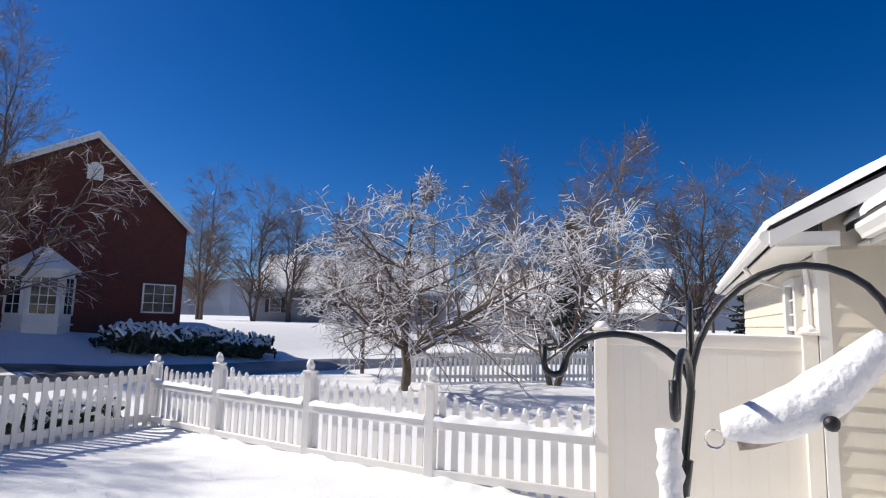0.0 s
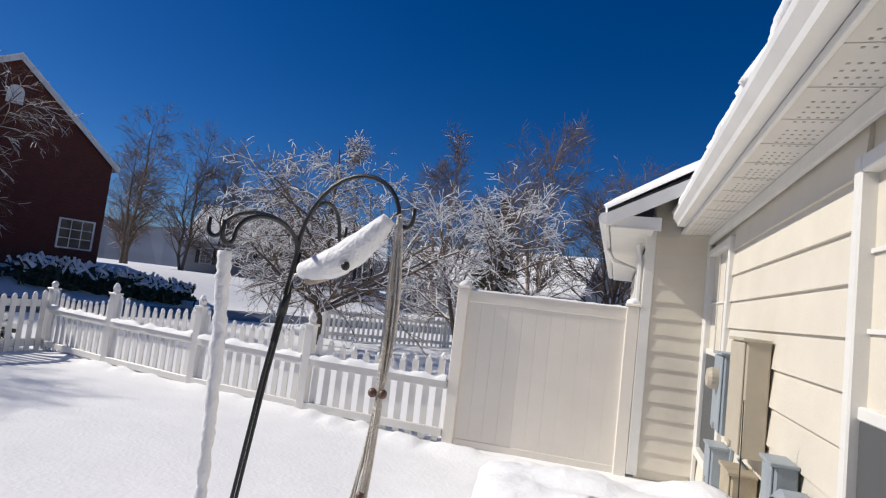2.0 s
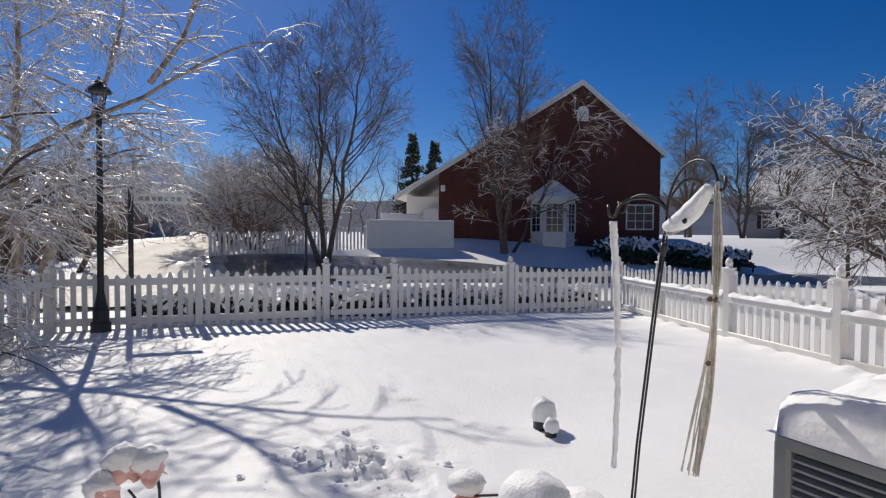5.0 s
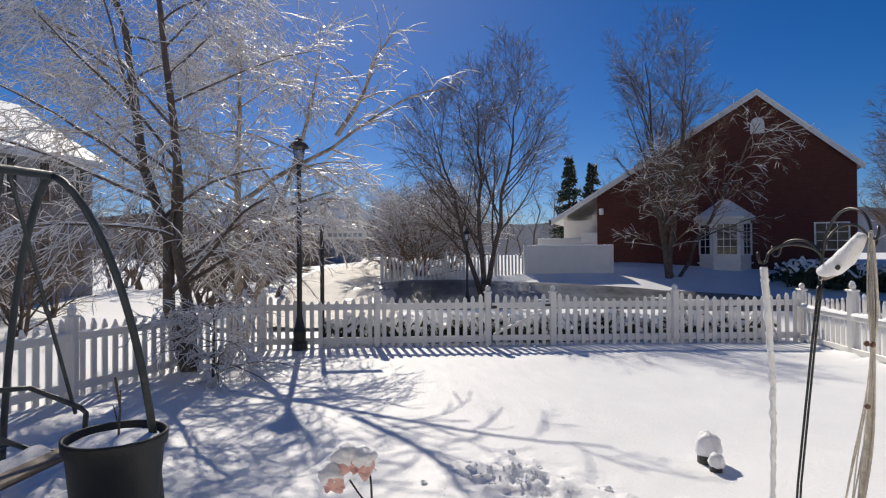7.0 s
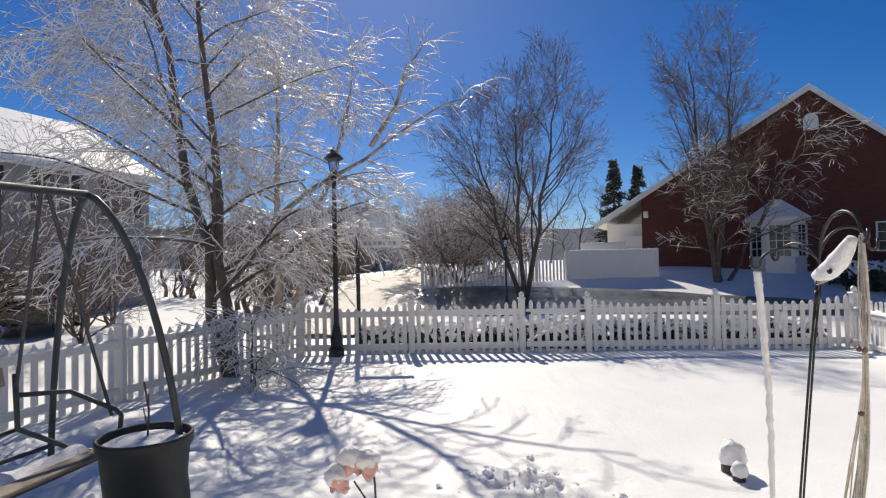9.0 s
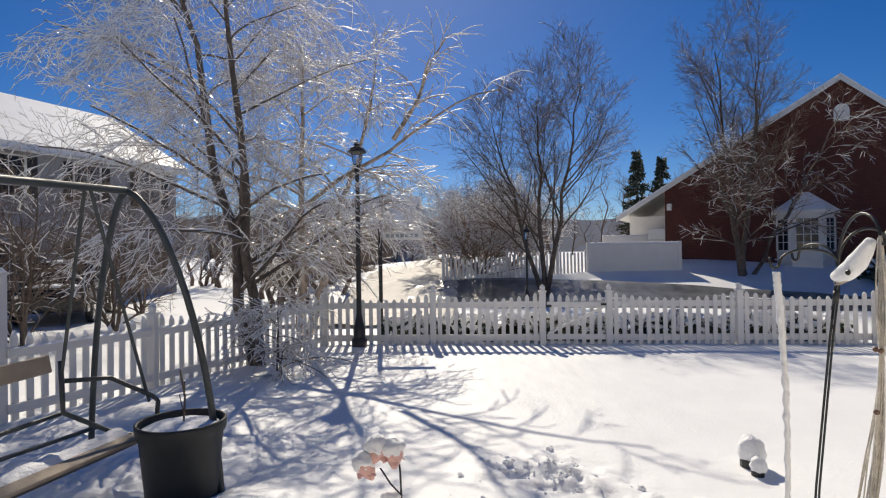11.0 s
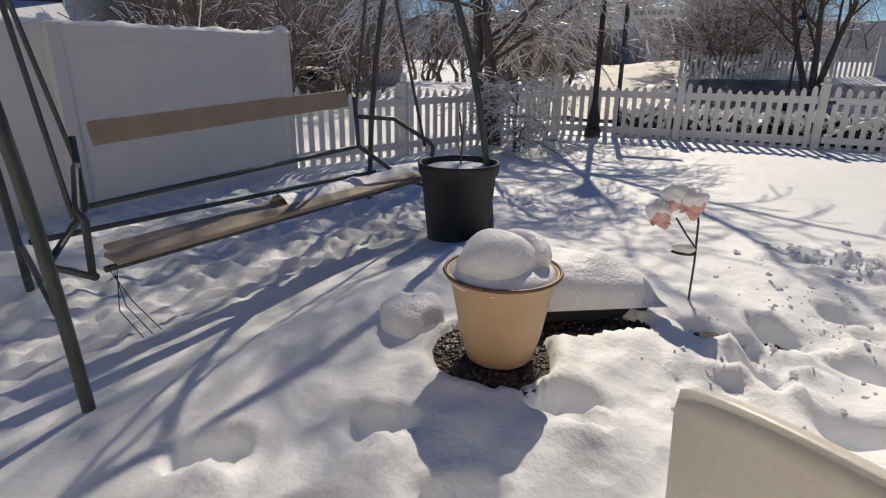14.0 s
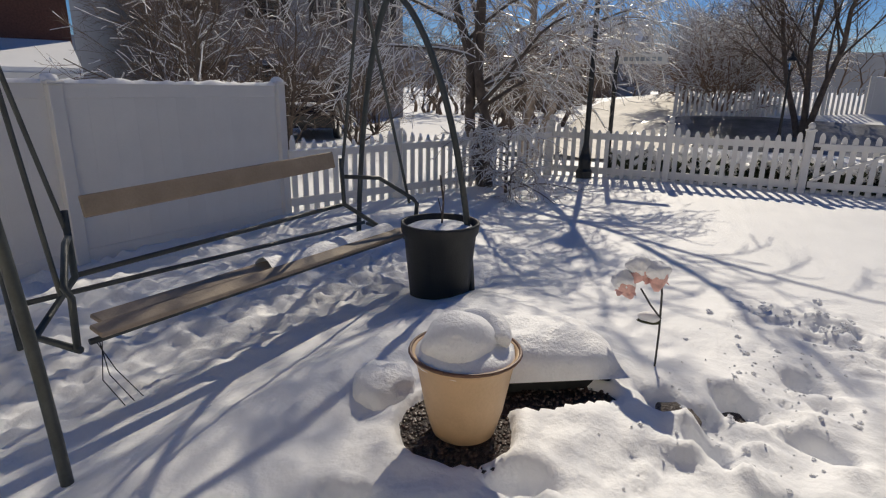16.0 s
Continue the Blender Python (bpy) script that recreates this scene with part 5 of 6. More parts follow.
tree("icy_tree", "pale-barked tree with ice-coated hanging twigs by the lamp", -7.75, -4.4, 0, 23, 6.0, 0.11,
     [dict(count=14, length=2.6, angle=58, k=9, start=0.25, droop=0.07, wig=0.1, thin=0.45), dict(count=10, length=1.4, angle=42, k=6, start=0.12, droop=0.13, wig=0.12, thin=0.5),
      dict(count=7, length=0.62, angle=40, k=4, start=0.1, droop=0.15, wig=0.14, thin=0.6)],
     BARK_PALE, ICE, snow=(0.65, 0.7, 0.009), trunks=((-0.1, 0.05, 1.0), (-0.3, 1.5, 0.9)),
     extra=(((0.00, 0.13, 2.75), (0.03, 1.02, 3.40), (0.00, 1.66, 3.66), (-0.06, 2.30, 4.17), (0.00, 2.94, 4.58), (0.06, 3.46, 4.86), (0.00, 4.10, 4.99)), ((0.00, 1.92, 4.03), (0.13, 2.43, 4.74), (0.13, 2.69, 5.50), (0.26, 3.07, 6.02))))
tree("icy_shrub", "low ice-bent shrub at the foot of the birch", -4.75, -3.85, 0, 25, 1.0, 0.03,
     [dict(count=22, length=1.0, angle=60, k=8, start=0.05, droop=0.12, wig=0.1, keep_long=0.8), dict(count=8, length=0.5, angle=40, k=6, start=0.15, droop=0.12, wig=0.14), dict(count=5, length=0.22, angle=40, k=4, droop=0.1, wig=0.15)],
     BARK, ICE, snow=(0.6, 0.7, 0.007), category="shrub")

# bare trees by the brick house and across the street
BARE = [dict(count=15, length=3.6, angle=34, k=9, start=0.22, droop=-0.05, wig=0.06, thin=0.5, keep_long=0.45), dict(count=9, length=1.6, angle=34, k=7, start=0.2, droop=-0.03, wig=0.08, thin=0.5),
        dict(count=7, length=0.75, angle=34, k=4, start=0.15, droop=0.0, wig=0.1, thin=0.6), dict(count=3, length=0.35, angle=35, k=3, start=0.2, droop=0.0, wig=0.1)]
tree("bare_tree", "bare winter tree with upright branches beside a lamp post", -16, 1.55, z_at(-16, 1.55), 31, 7.0, 0.1, BARE, BARK, TWIG, snow=(0.05, 0.5, 0.006), trunks=((-0.6, -1.6, 0.85), (0.5, 1.2, 1.0), (0.2, -0.2, 0.95)), thinnest=0.0034)
tree("bare_tree", "tall bare tree in front of the brick house", -18, 9.1, z_at(-18, 9.1), 33, 8.5, 0.12, BARE, BARK, TWIG, snow=(0.05, 0.5, 0.006), trunks=((-0.4, -0.6, 1.0), (0.4, 0.5, 0.92)), thinnest=0.0038)
tree("birch_sapling", "slender brown tree with drooping twigs by the bay window", -18.2, 9.4, z_at(-18.2, 9.4), 35, 6.0, 0.09,
     [dict(count=14, length=2.6, angle=48, k=9, start=0.2, droop=0.05, wig=0.08), dict(count=9, length=1.2, angle=40, k=6, start=0.15, droop=0.08, wig=0.1), dict(count=7, length=0.5, angle=40, k=4, droop=0.08, wig=0.12)],
     BARK, RUSSET, snow=(0.3, 0.6, 0.007), trunks=((0.5, 3.2, 1.0), (0.8, -1.6, 0.75)))
ICY = [dict(count=14, length=2.2, angle=40, k=8, start=0.05, droop=0.0, wig=0.09, keep_long=0.6), dict(count=9, length=1.0, angle=38, k=4, start=0.15, droop=0.02, wig=0.12), dict(count=5, length=0.45, angle=40, k=3, droop=0.04, wig=0.14)]
for k, (x, y, h) in enumerate(((-18.9, -0.6, 2.5), (-20.3, 0.7, 2.9), (-19.9, -1.6, 2.4), (-24, -0.4, 3.4))):
    tree("icy_bush", "rusty brown bush with ice on its upright stems", x, y, z_at(x, y), 40 + k, h, 0.06, ICY, RUSSET, RUSSET, snow=(0.5, 0.7, 0.011), trunks=((0.4, 0.7, 1.0), (-0.5, -0.6, 0.9), (0.1, -1.1, 0.8), (0.3, 1.3, 0.7)), category="shrub")
for k, (x, y, h) in enumerate(((-4.2, -9.4, 3.2), (-6.9, -9.6, 3.0), (-5.4, -10.6, 3.4), (-9.4, -9.4, 2.8), (-13.5, -11.2, 3.2))):
    tree("icy_bush", "brown bush with ice-coated twigs behind the fence", x, y, 0, 50 + k, h, 0.05, ICY, BARK, TWIG, snow=(0.1, 0.7, 0.009), trunks=((0.5, 0.7, 1.0), (-0.6, -0.5, 0.9), (0.1, -1.0, 0.8)), category="shrub")

FAR = [dict(count=18, length=4.4, angle=42, k=6, start=0.18, droop=-0.01, wig=0.06, thin=0.5, keep_long=0.4), dict(count=9, length=1.8, angle=38, k=4, start=0.15, droop=0.01, wig=0.1, thin=0.55), dict(count=8, length=0.85, angle=38, k=3, start=0.1, droop=0.02, wig=0.12)]
for k, (x, y, h, s) in enumerate(((-2.5, 30, 10.6, 0.3), (1.5, 32, 9.0, 0.35), (-9, 33, 10.4, 0.3), (-6.0, 36, 9, 0.4), (-38, 37, 13.5, 0.15), (-33, 38, 12.0, 0.2), (-41, 40, 11, 0.2), (-24, 44, 9, 0.3), (5.5, 36, 9, 0.4), (-30, 39, 11.5, 0.15), (-27, 42, 10.5, 0.15))):
    tree("distant_tree", "distant bare tree dusted with snow", x, y, 0, 70 + k, h, 0.16, FAR, BARK_PALE if k in (0, 2) else BARK, TWIG, snow=(s * 0.16, 0.6, 0.012), trunks=((0.5, 0.4, 1.0), (-0.9, 0.3, 0.8)), thinnest=0.009)


def wood(name, label, pts, spread, h, seed, mat, n):
    """A far belt of bare trees: fine upright stems and twigs, joined."""
    rg = np.random.default_rng(seed)
    base = np.array(pts, float)
    i = rg.integers(0, len(base) - 1, n)
    w = rg.random((n, 1))
    xy = base[i] * (1 - w) + base[i + 1] * w + rg.normal(size=(n, 2)) * spread
    k = 6
    P = np.zeros((n, k, 3))
    hh = h * (0.5 + 0.6 * rg.random(n))
    for j in range(k):
        P[:, j, :2] = xy + rg.normal(size=(n, 2)) * 0.15 * j
        P[:, j, 2] = -0.2 + hh * j / (k - 1)
    Rr = np.linspace(0.12, 0.02, k)[None] * np.ones((n, 1))
    P1, R1 = sprout(rg, P, Rr, 11, h * 0.3, 38, 4, start=0.2, droop=-0.02, wig=0.1, thin=0.5)
    P2, R2 = sprout(rg, P1, R1, 7, h * 0.13, 38, 3, wig=0.12)
    tagged(part(name, tubes_mesh(name, [(P, Rr, 4), (P1, np.maximum(R1, 0.015), 3), (P2, np.maximum(R2, 0.012), 3)], mat), mat), label, "woods", kind="stuff")


wood("woods_west", "far bare woods beyond the street", [(-75, -45), (-70, -15), (-62, 5), (-60, 30)], 4, 10, 90, TWIG, 80)
wood("thicket_west", "brown bare thicket beside the street", [(-24, -14), (-30, -10), (-42, -9.5), (-55, -11)], 1.2, 4.5, 93, TWIG, 70)
wood("thicket_south", "brown bare thicket behind the fence", [(-28, -7.4), (-20, -7.0), (-14, -6.8)], 0.7, 2.8, 94, TWIG, 34)
wood("woods_north", "far bare woods dusted with snow", [(-50, 60), (-20, 62), (10, 50), (30, 45)], 4, 11, 91, TWIG, 80)
wood("woods_south", "far bare woods beyond the houses", [(-75, -45), (-40, -50), (0, -45)], 4, 9, 92, TWIG, 36)


def conifer(x, y, h, r, seed):
    t = thing("conifer", "dark evergreen conifer with snow-dusted boughs", "tree", pose(x, y, z_at(x, y)))
    rg = np.random.default_rng(seed)
    P, Rr = trunk_line(rg, 0, 0, 0, h, 0.14, wig=0.0)
    part("trunk", tubes_mesh("trunk", [(P, Rr, 8)], BARK), BARK, t)
    n = 170
    u = np.sort(rg.random(n)) * 0.93 + 0.06
    a = rg.random(n) * 6.283
    k = 6
    B = np.zeros((n, k, 3))
    L = r * (1 - u) * (0.8 + 0.4 * rg.random(n)) + 0.1
    for j in range(k):
        w = j / (k - 1)
        B[:, j] = np.stack([np.cos(a) * L * w, np.sin(a) * L * w, h * u - 0.35 * L * w + 0.15 * L * w * w], -1)
    Q, S = sprout(rg, B, np.full((n, k), 0.03), 12, 0.32, 50, 3, start=0.1, wig=0.1)
    part("foliage", tubes_mesh("foliage", [(B, np.full((n, k), 0.05), 4), (Q, np.full(S.shape, 0.04), 3)], HEDGE), HEDGE, t)
    C, W, s = snow_on(rg, Q, np.full(S.shape, 0.03), 3, 0.22, 0.8, 0.02)
    tagged(part("bough_snow", tubes_mesh("bough_snow", [(C, W, s)], SNOW_FINE), SNOW_FINE, t), kind="stuff")


conifer(-34, 9.9, 6.9, 1.9, 1)
conifer(-35.5, 12.0, 6.8, 1.9, 2)
for k, (x, y, h) in enumerate(((4.5, 31, 6.5), (7.5, 33, 6.0), (-5.2, 33, 8))):
    conifer(x, y, h, 2.2, 5 + k)


def hedge(name, label, pts, h, w, seed):
    t = thing(name, label, "hedge")
    rg = np.random.default_rng(seed)
    base = np.array(pts, float)
    n = 1300
    i = rg.integers(0, len(base) - 1, n)
    f = rg.random((n, 1))
    xy = base[i] * (1 - f) + base[i + 1] * f
    a, e = rg.random(n) * 6.283, rg.random(n) ** 0.5
    z0 = relief(xy[:, 0], xy[:, 1])
    p = np.stack([xy[:, 0] + np.cos(a) * e * w, xy[:, 1] + np.sin(a) * e * w, z0 + h * np.sqrt(np.maximum(0.05, 1 - e ** 2)) * (0.4 + 0.6 * rg.random(n))], -1)
    d = rg.normal(size=(n, 3)) + np.array([0, 0, 0.6])
    d /= np.linalg.norm(d, axis=1, keepdims=True)
    k = 4
    P = p[:, None] + d[:, None] * (np.linspace(-0.2, 0.2, k)[None, :, None])
    part("foliage", tubes_mesh("foliage", [(P, np.full((n, k), 0.045), 4)], HEDGE), HEDGE, t)
    b = Build()
    m = np.median(z0)
    for (x0, y0), (x1, y1) in zip(pts, pts[1:]):
        L = math.hypot(x1 - x0, y1 - y0)
        c = max(1, int(L / (w * 0.9)))
        for q in range(c):
            u = (q + 0.5) / c
            x, y = x0 + (x1 - x0) * u, y0 + (y1 - y0) * u
            b.blob(x, y, z_at(x, y) + h * 0.35, w * 0.8, w * 0.8, h * 0.55, 0.35, 3, 14, 9, seed=q + x0)
    part("core", b, HEDGE, t)
    S = P.copy()
    top = p[:, 2] > z0 + h * 0.5
    S = S[top]
    S[..., 2] += 0.06
    part("hedge_snow", tubes_mesh("hedge_snow", [(S, np.full((len(S), k), 0.06), 4)], SNOW_FINE), SNOW_FINE, t, "patchy snow on the foliage")


hedge("hedge", "low evergreen hedge with patchy snow by the brick house", [(-17.0, 13.4), (-16.4, 16.0), (-15.4, 18.6)], 0.85, 0.9, 6)
hedge("hedge", "low olive-green hedge close behind the picket fence", [(-7.72, -2.7), (-7.66, 0.2), (-7.6, 3.0), (-7.5, 6.0)], 0.36, 0.2, 8)


# ---- neighbouring houses ----
def window_box(parent, m, w, h, cols=2, rows=4, arch=False):
    win = part("window", Build().box(-0.06, -0.05, -0.06, w + 0.06, 0.04, 0, bevel=0.01).box(-0.06, -0.05, h, w + 0.06, 0.04, h + 0.06, bevel=0.01).box(-0.06, -0.05, 0, 0, 0.04, h).box(w, -0.05, 0, w + 0.06, 0.04, h), TRIM, parent, "white window frame")
    win.matrix_basis = m
    part("pane", Build().box(0, 0.0, 0, w, 0.012, h), DARK_GLASS, win)
    g = Build()
    for i in range(1, cols):
        g.box(w * i / cols - 0.015, -0.02, 0, w * i / cols + 0.015, -0.002, h)
    for j in range(1, rows):
        g.box(0, -0.018, h * j / rows - 0.013, w, -0.004, h * j / rows + 0.013)
    part("glazing_bars", g, TRIM, win)
    return win


def brick_house():
    """Built with its gable face on the local x = 0 plane, y along the face."""
    t = thing("brick_house", "dark red brick house with snowy gable and white bay window", "house", pose(-20, 13, 0, 0, 0, -25))
    X, X2 = 0.0, -12.0
    yl, yr, ya, za = -5.75, 4.4, 0.85, 8.45
    zr, zl = 5.3, 4.4
    base = 0.5
    out = [(yl, base), (yr, base), (yr, zr), (ya, za), (yl, zl)]
    n = len(out)
    b = Build().add([(X - 0.02, y, z) for y, z in out] + [(X2, y, z) for y, z in out], [tuple(range(n)), tuple(range(n, 2 * n))[::-1]] + [(i, i + n, (i + 1) % n + n, (i + 1) % n) for i in range(n)])
    part("wall", b, COURSES, t, "dark red brick wall")
    for (y0, z0), (y1, z1) in (((yr + 0.22, zr - 0.22), (ya, za)), ((-7.85, 3.15), (ya, za))):
        r = Build().add([(X + 0.2, y0, z0 + 0.02), (X + 0.2, y1, z1 + 0.02), (X2, y1, z1 + 0.02), (X2, y0, z0 + 0.02), (X + 0.2, y0, z0 + 0.1), (X + 0.2, y1, z1 + 0.1), (X2, y1, z1 + 0.1), (X2, y0, z0 + 0.1)],
                        [(0, 1, 2, 3), (4, 7, 6, 5), (0, 4, 5, 1), (3, 2, 6, 7), (0, 3, 7, 4)])
        roof = part("roof", r, TRIM, t, "roof with white edge board")
        s = Build().add([(X + 0.21, y0, z0 + 0.102), (X + 0.21, y1, z1 + 0.102), (X2, y1, z1 + 0.102), (X2, y0, z0 + 0.102), (X + 0.2, y0, z0 + 0.17), (X + 0.2, y1, z1 + 0.17), (X2, y1, z1 + 0.17), (X2, y0, z0 + 0.17)],
                        [(4, 7, 6, 5), (0, 4, 5, 1), (3, 2, 6, 7), (0, 3, 7, 4)])
        part("roof_snow", s, SNOW, roof)
        part("rake_board", Build().add([(X + 0.2, y0, z0 - 0.1), (X + 0.2, y1, z1 - 0.1), (X + 0.2, y1, z1 + 0.02), (X + 0.2, y0, z0 + 0.02), (X + 0.16, y0, z0 - 0.1), (X + 0.16, y1, z1 - 0.1), (X + 0.16, y1, z1 + 0.02), (X + 0.16, y0, z0 + 0.02)], [(0, 1, 2, 3), (7, 6, 5, 4), (0, 4, 5, 1)]), TRIM, roof)
    part("dormer", Build().box(-6, 2.6, 5.2, -3.6, 4.0, 6.6).add([(-6.2, 2.4, 6.6), (-3.4, 2.4, 6.6), (-3.4, 4.2, 6.6), (-6.2, 4.2, 6.6), (-6.2, 3.3, 7.2), (-3.4, 3.3, 7.2)], [(0, 1, 5, 4), (2, 3, 4, 5), (1, 2, 5), (0, 4, 3)]), SNOW, t, "small snowy dormer")
    part("side_wall", Build().box(X - 6, -7.4, base, X - 0.7, -5.77, 3.3), VINYL, t, "pale siding in shade")
    part("porch_light", Build().box(X - 0.02, -5.65, 3.5, X + 0.15, -5.45, 3.8, bevel=0.03), TRIM, t)
    part("porch_rail", Build().box(X - 0.1, -6.5, 2.2, X - 0.05, -5.76, 2.7, bevel=0.01), TRIM, t, "white porch rail")
    v = [(-0.26, 0)] + [(0.26 * math.cos(a), 0.42 + 0.26 * math.sin(a)) for a in np.linspace(math.pi, 0, 9)] + [(0.26, 0)]
    k = len(v)
    part("vent", Build().add([(X + 0.06, 0.88 + y, 6.75 + z) for y, z in v] + [(X - 0.01, 0.88 + y, 6.75 + z) for y, z in v], [tuple(range(k))] + [(i, (i + 1) % k, (i + 1) % k + k, i + k) for i in range(k)]), TRIM, t, "white arched louvre vent")
    window_box(t, pose(X, 2.95, 1.82, 0, 0, 90), 1.12, 1.05, 3, 3)
    b0, b1, d, zb, zt = -1.42, 0.6, 0.8, 1.25, 3.1
    pl = [(X, b0), (X + d, b0 + 0.5), (X + d, b1 - 0.5), (X, b1)]
    bay = part("bay_window", Build().slab([(x - 0.03, y) for x, y in pl], zb - 0.4, zt), TRIM, t, "white bay window")
    part("sill", Build().slab([(pl[0][0], pl[0][1] - 0.08), (pl[1][0] + 0.08, pl[1][1] - 0.05), (pl[2][0] + 0.08, pl[2][1] + 0.05), (pl[3][0], pl[3][1] + 0.08)], zb - 0.02, zb + 0.05), TRIM, bay)
    part("eave", Build().slab([(pl[0][0], pl[0][1] - 0.18), (pl[1][0] + 0.18, pl[1][1] - 0.12), (pl[2][0] + 0.18, pl[2][1] + 0.12), (pl[3][0], pl[3][1] + 0.18)], zt, zt + 0.12), TRIM, bay)
    rf = [(X, b0 - 0.2), (X + d + 0.2, b0 + 0.36), (X + d + 0.2, b1 - 0.36), (X, b1 + 0.2)]
    part("bay_roof", Build().add([(x, y, zt + 0.12) for x, y in rf] + [(X, -0.55, 4.0), (X, -0.25, 4.0)], [(0, 1, 4), (1, 2, 5, 4), (2, 3, 5), (0, 4, 5, 3)]), SNOW, bay, "snow on the small hipped roof")
    for (xa, yaa), (xb, yb), cols in ((pl[0], pl[1], 2), (pl[1], pl[2], 3), (pl[2], pl[3], 2)):
        m, L = along((xa, yaa, zb + 0.4), (xb, yb))
        window_box(t, m @ pose(0.14, -0.03, 0), L - 0.28, 1.25, cols, 4)
    return t


brick_house()


def snow_wall(name, label, x0, y0, x1, y1, z0, z1):
    t = thing(name, label, "wall")
    m, L = along((x0, y0), (x1, y1))
    part("panel", Build().box(0, -0.06, z0 - 0.4, L, 0.06, z1, bevel=0.01), VINYL, t).matrix_basis = m
    for u in (0, L):
        part("post", Build().box(u - 0.07, -0.07, z0 - 0.4, u + 0.07, 0.07, z1 + 0.06, bevel=0.01), VINYL, t).matrix_basis = m
    b = Build()
    snow_ridge(b, 0, L, 0, z1, 0.14, 0.07, 3)
    part("wall_snow", b, SNOW_FINE, t, smooth=True).matrix_basis = m


snow_wall("courtyard_wall", "white vinyl courtyard wall in front of the brick house", -19.2, 3.7, -19.2, 7.25, 0.75, 2.02)
snow_wall("courtyard_wall", "farther white vinyl courtyard wall", -23.0, 5.2, -23.0, 7.4, 0.9, 2.4)
N2 = [(-17.6, -2.0), (-18.1, 0.4), (-18.7, 2.4), (-19.2, 3.7)]
fence_run("fence_neighbour_west", "distant white picket fence in front of bushes", N2, [(0.7, 0.1), (0.12, 0.1)], 0.0, -1)
N3 = [(-6.4, 14.6), (-4.9, 15.9), (-3.4, 17.2), (-1.9, 18.5), (-0.2, 19.4)]
fence_run("fence_neighbour_north", "neighbouring white picket fence beyond the snowy tree", N3, [(0.75, 0.1), (0.14, 0.1)], 0.05, 1)


def plain_house(name, label, x, y, turn, w, d, h, roof_h, wall, rows, shut=False):
    """A farther house: walls, snowy gable roof with its ridge along x, windows on the -y side."""
    t = thing(name, label, "house", pose(x, y, z_at(x, y), 0, 0, turn))
    part("wall", Build().box(-w / 2, -d / 2, -0.4, w / 2, d / 2, h).add([(-w / 2, -d / 2, h), (-w / 2, d / 2, h), (-w / 2, 0, h + roof_h), (w / 2, -d / 2, h), (w / 2, d / 2, h), (w / 2, 0, h + roof_h)], [(0, 2, 1), (3, 4, 5)]), wall, t)
    for s in (-1, 1):
        o = 0.45
        e = h - o * roof_h / (d / 2)
        r = Build().add([(-w / 2 - 0.3, s * (d / 2 + o), e), (w / 2 + 0.3, s * (d / 2 + o), e), (w / 2 + 0.3, 0, h + roof_h), (-w / 2 - 0.3, 0, h + roof_h), (-w / 2 - 0.3, s * (d / 2 + o), e + 0.22), (w / 2 + 0.3, s * (d / 2 + o), e + 0.22), (w / 2 + 0.3, 0, h + roof_h + 0.22), (-w / 2 - 0.3, 0, h + roof_h + 0.22)],
                        [(0, 1, 2, 3), (4, 5, 6, 7), (0, 1, 5, 4), (1, 2, 6, 5), (0, 3, 7, 4)])
        part("roof", r, SNOW, t, "snow-covered roof slope")
        part("gutter", Build().box(-w / 2 - 0.3, s * (d / 2 + o) - 0.06, e - 0.08, w / 2 + 0.3, s * (d / 2 + o) + 0.06, e + 0.03, bevel=0.02), TRIM, t)
    for zz, cols in rows:
        for i in range(cols):
            u = -w / 2 + w * (i + 0.5) / cols - 0.5
            for s in (-1, 1):
                wi = window_box(t, pose(u if s < 0 else u + 1.0, s * d / 2, zz, 0, 0, 0 if s < 0 else 180), 1.0, 1.35, 2, 4)
                if shut:
                    for q in (-0.42, 1.08):
                        part("shutter", Build().box(q, -0.05, -0.05, q + 0.34, -0.005, 1.4, bevel=0.01), BLACK, wi, "dark shutter")
    return t


plain_house("townhouse", "grey-sided house with wide snowy roof", -17.6, -20.3, 160, 11, 9, 5.7, 2.6, GREY_WALL, [(0.9, 4), (3.9, 4)], True)
plain_house("brick_townhouse", "dark brick house with snowy porch roof", -4.75, -22.5, 149, 10, 8, 5.6, 3.6, MORTAR, [(0.9, 3), (3.6, 3)], True)
plain_house("distant_house", "distant low house with snowy roof", -30, 50, 25, 18, 9, 3.2, 3.4, GREY_WALL, [(0.9, 5)], True)
plain_house("distant_house", "distant grey house at the end of the street", -62, -14, 80, 14, 9, 4, 3.5, GREY_WALL, [(0.9, 4)])
plain_house("distant_house", "house beyond the north fence with snowy roof", -8, 48, -10, 16, 9, 3.0, 3.0, GREY_WALL, [(0.9, 4)])
t = thing("porch_roof", "snow-covered porch roof on white posts", "porch", pose(-3.5, -17.0, -0.1, 0, 0, -31))
part("roof", Build().add([(-3.2, 1.2, 1.75), (3.2, 1.2, 1.75), (3.2, -1.4, 2.45), (-3.2, -1.4, 2.45), (-3.2, 1.2, 1.95), (3.2, 1.2, 1.95), (3.2, -1.4, 2.68), (-3.2, -1.4, 2.68)], [(0, 1, 2, 3), (4, 7, 6, 5), (0, 4, 5, 1), (1, 5, 6, 2), (0, 3, 7, 4), (3, 2, 6, 7)]), SNOW, t)
part("fascia", Build().box(-3.2, 1.2, 1.66, 3.2, 1.24, 1.84, bevel=0.01), TRIM, t)
for x in (-3, -1, 1, 3):
    part("porch_post", Build().box(x - 0.08, 0.95, -0.2, x + 0.08, 1.11, 1.8, bevel=0.01), TRIM, t)


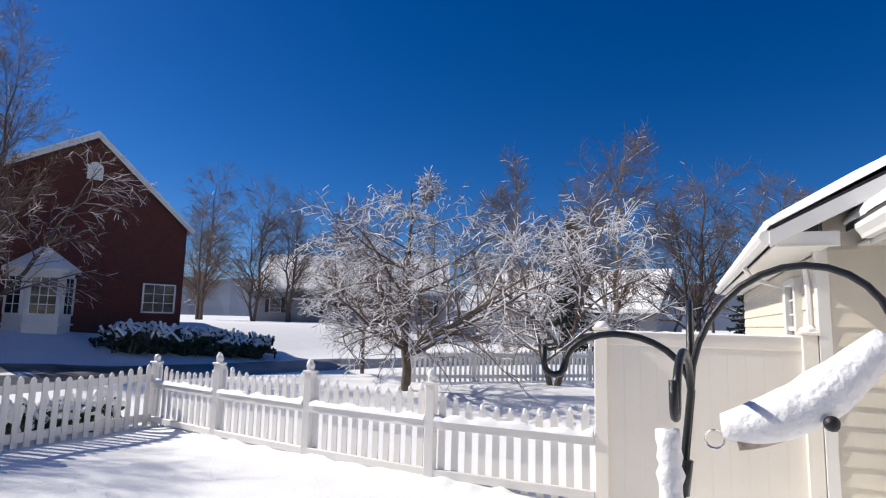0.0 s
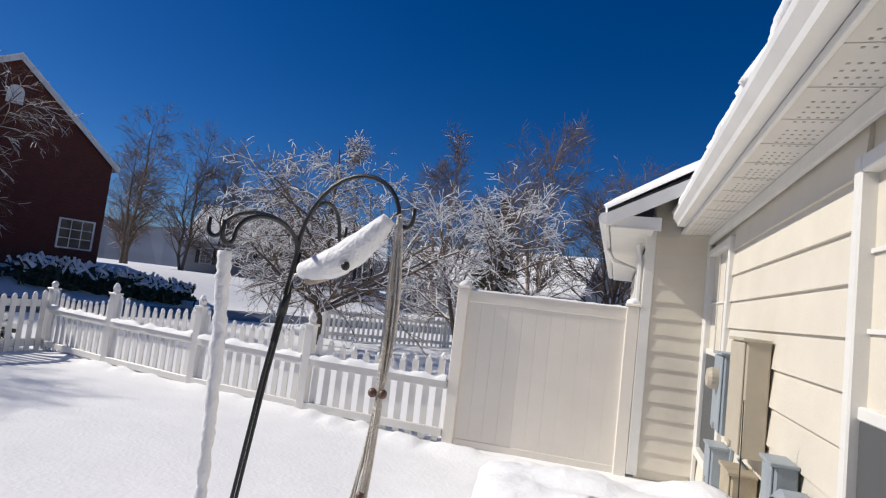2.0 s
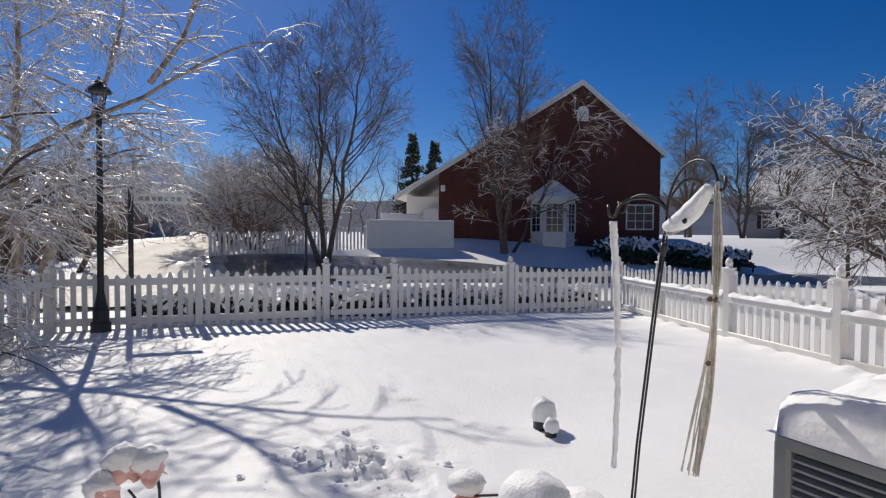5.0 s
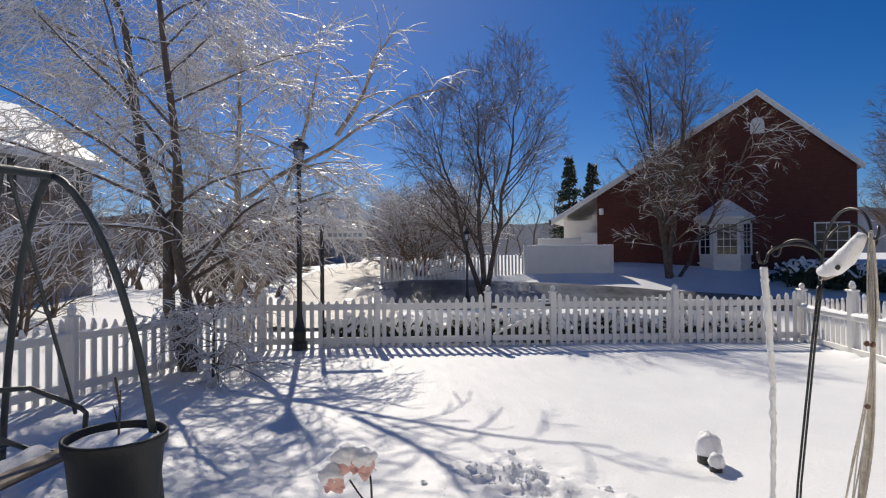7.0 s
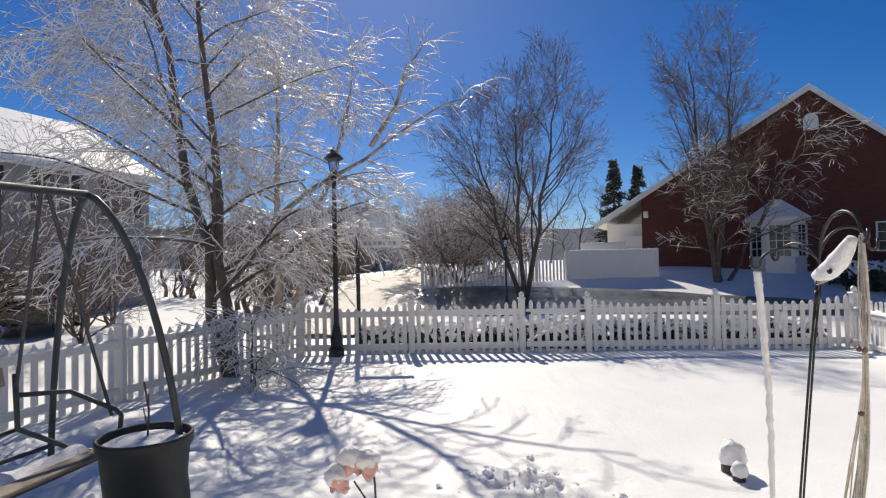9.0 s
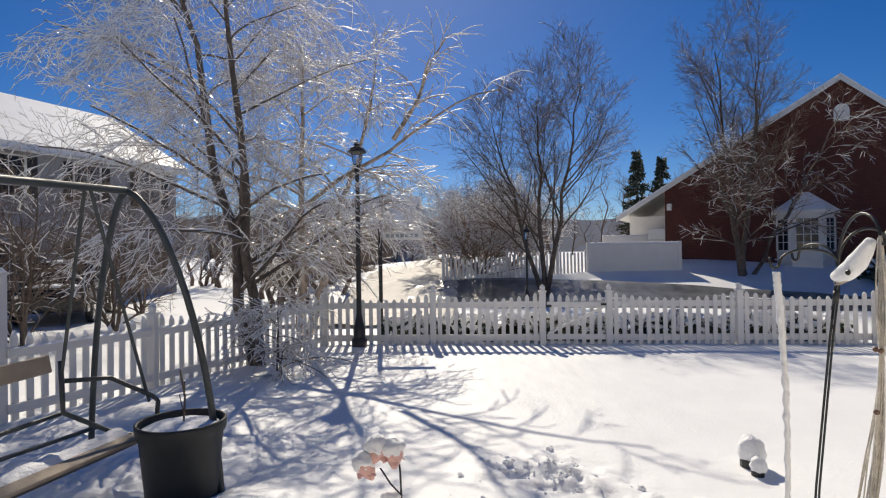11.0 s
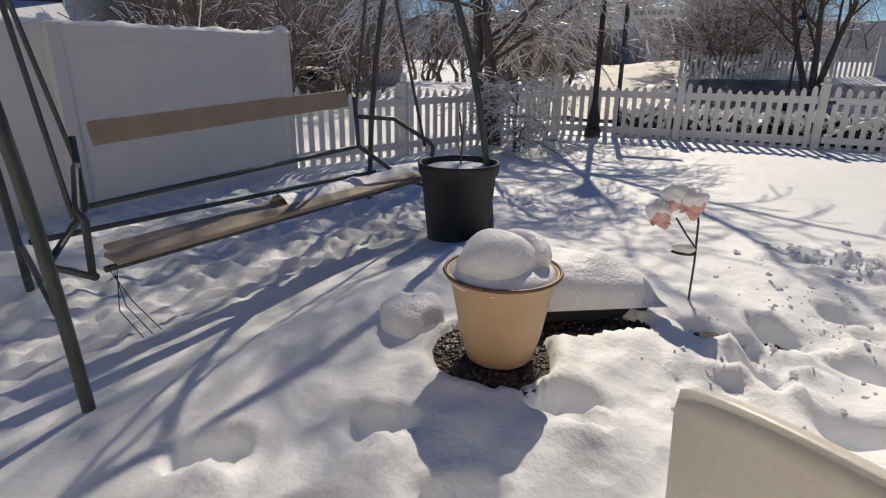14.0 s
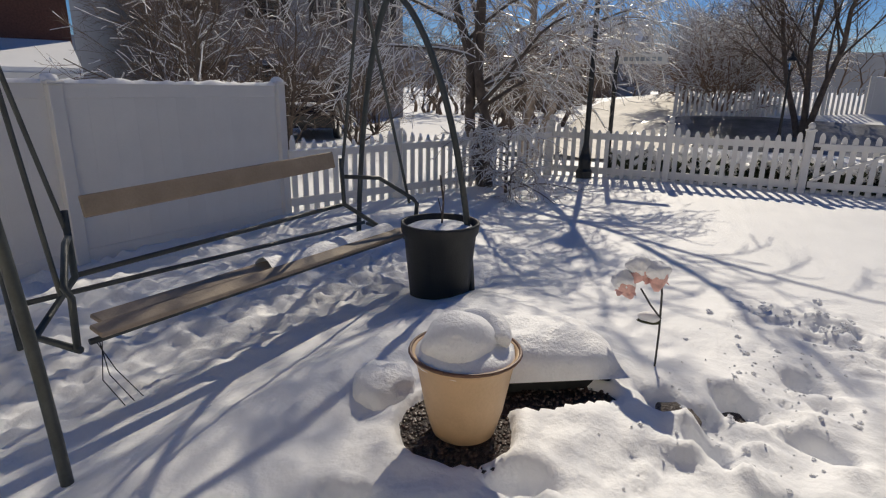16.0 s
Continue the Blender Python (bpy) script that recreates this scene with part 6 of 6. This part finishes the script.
def car(x, y, turn):
    t = thing("parked_car", "dark parked car with snow on roof and bonnet", "car", pose(x, y, z_at(x, y), 0, 0, turn))
    side = [(-2.2, 0.35), (-2.25, 0.75), (-2.1, 1.0), (-1.5, 1.08), (-1.0, 1.6), (0.6, 1.62), (1.25, 1.1), (2.1, 0.95), (2.25, 0.7), (2.2, 0.35)]
    n = len(side)
    b = Build().add([(a, s * (0.88 if z < 1.15 else 0.72), z) for s in (-1, 1) for a, z in side], [tuple(range(n)), tuple(range(n, 2 * n))[::-1]] + [(i, i + n, (i + 1) % n + n, (i + 1) % n) for i in range(n)])
    part("body", b, CAR_PAINT, t)
    for s in (-1, 1):
        part("side_window", Build().add([(-1.3, s * 0.86, 1.12), (1.0, s * 0.86, 1.12), (0.55, s * 0.75, 1.52), (-0.95, s * 0.75, 1.52), (-1.3, s * 0.8, 1.12), (1.0, s * 0.8, 1.12), (0.55, s * 0.7, 1.52), (-0.95, s * 0.7, 1.52)], [(0, 1, 2, 3), (4, 7, 6, 5), (0, 4, 5, 1), (3, 2, 6, 7)]), DARK_GLASS, t)
        for u in (-1.4, 1.4):
            wh = part("wheel", Build().lathe([(0.2, -0.09), (0.32, -0.09), (0.34, -0.05), (0.34, 0.05), (0.32, 0.09), (0.2, 0.09)], 18, pose(u, s * 0.82, 0.33, 90)), BLACK, t)
            part("rim", Build().lathe([(0.0, -0.095), (0.2, -0.095), (0.2, 0.095), (0.0, 0.095)], 12, pose(u, s * 0.82, 0.33, 90)), ALU, wh)
        part("headlight", Build().box(2.1, s * 0.62 - 0.14, 0.7, 2.24, s * 0.62 + 0.14, 0.84, bevel=0.03), ALU, t)
    part("roof_snow", Build().blob(-0.2, 0, 1.6, 0.95, 0.72, 0.1, 0.15, 2, 20, 8, flat=0.8).blob(1.7, 0, 1.0, 0.45, 0.7, 0.07, 0.15, 2, 16, 8, flat=0.8), SNOW_FINE, t, smooth=True)


car(-12.2, -12.6, 25)
car(-8.2, -13.4, 12)

# far ridge on the horizon; the blue of distance haze is in its colour
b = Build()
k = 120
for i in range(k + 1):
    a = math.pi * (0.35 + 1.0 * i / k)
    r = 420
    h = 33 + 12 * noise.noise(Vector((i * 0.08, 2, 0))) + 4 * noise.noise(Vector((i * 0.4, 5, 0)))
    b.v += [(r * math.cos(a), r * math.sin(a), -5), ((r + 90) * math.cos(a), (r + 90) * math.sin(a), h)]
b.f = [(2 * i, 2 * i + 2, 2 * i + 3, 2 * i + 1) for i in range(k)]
tagged(part("backdrop_ridge", b, HILL), "distant wooded ridge, tinted blue for haze", "hills", kind="structure")
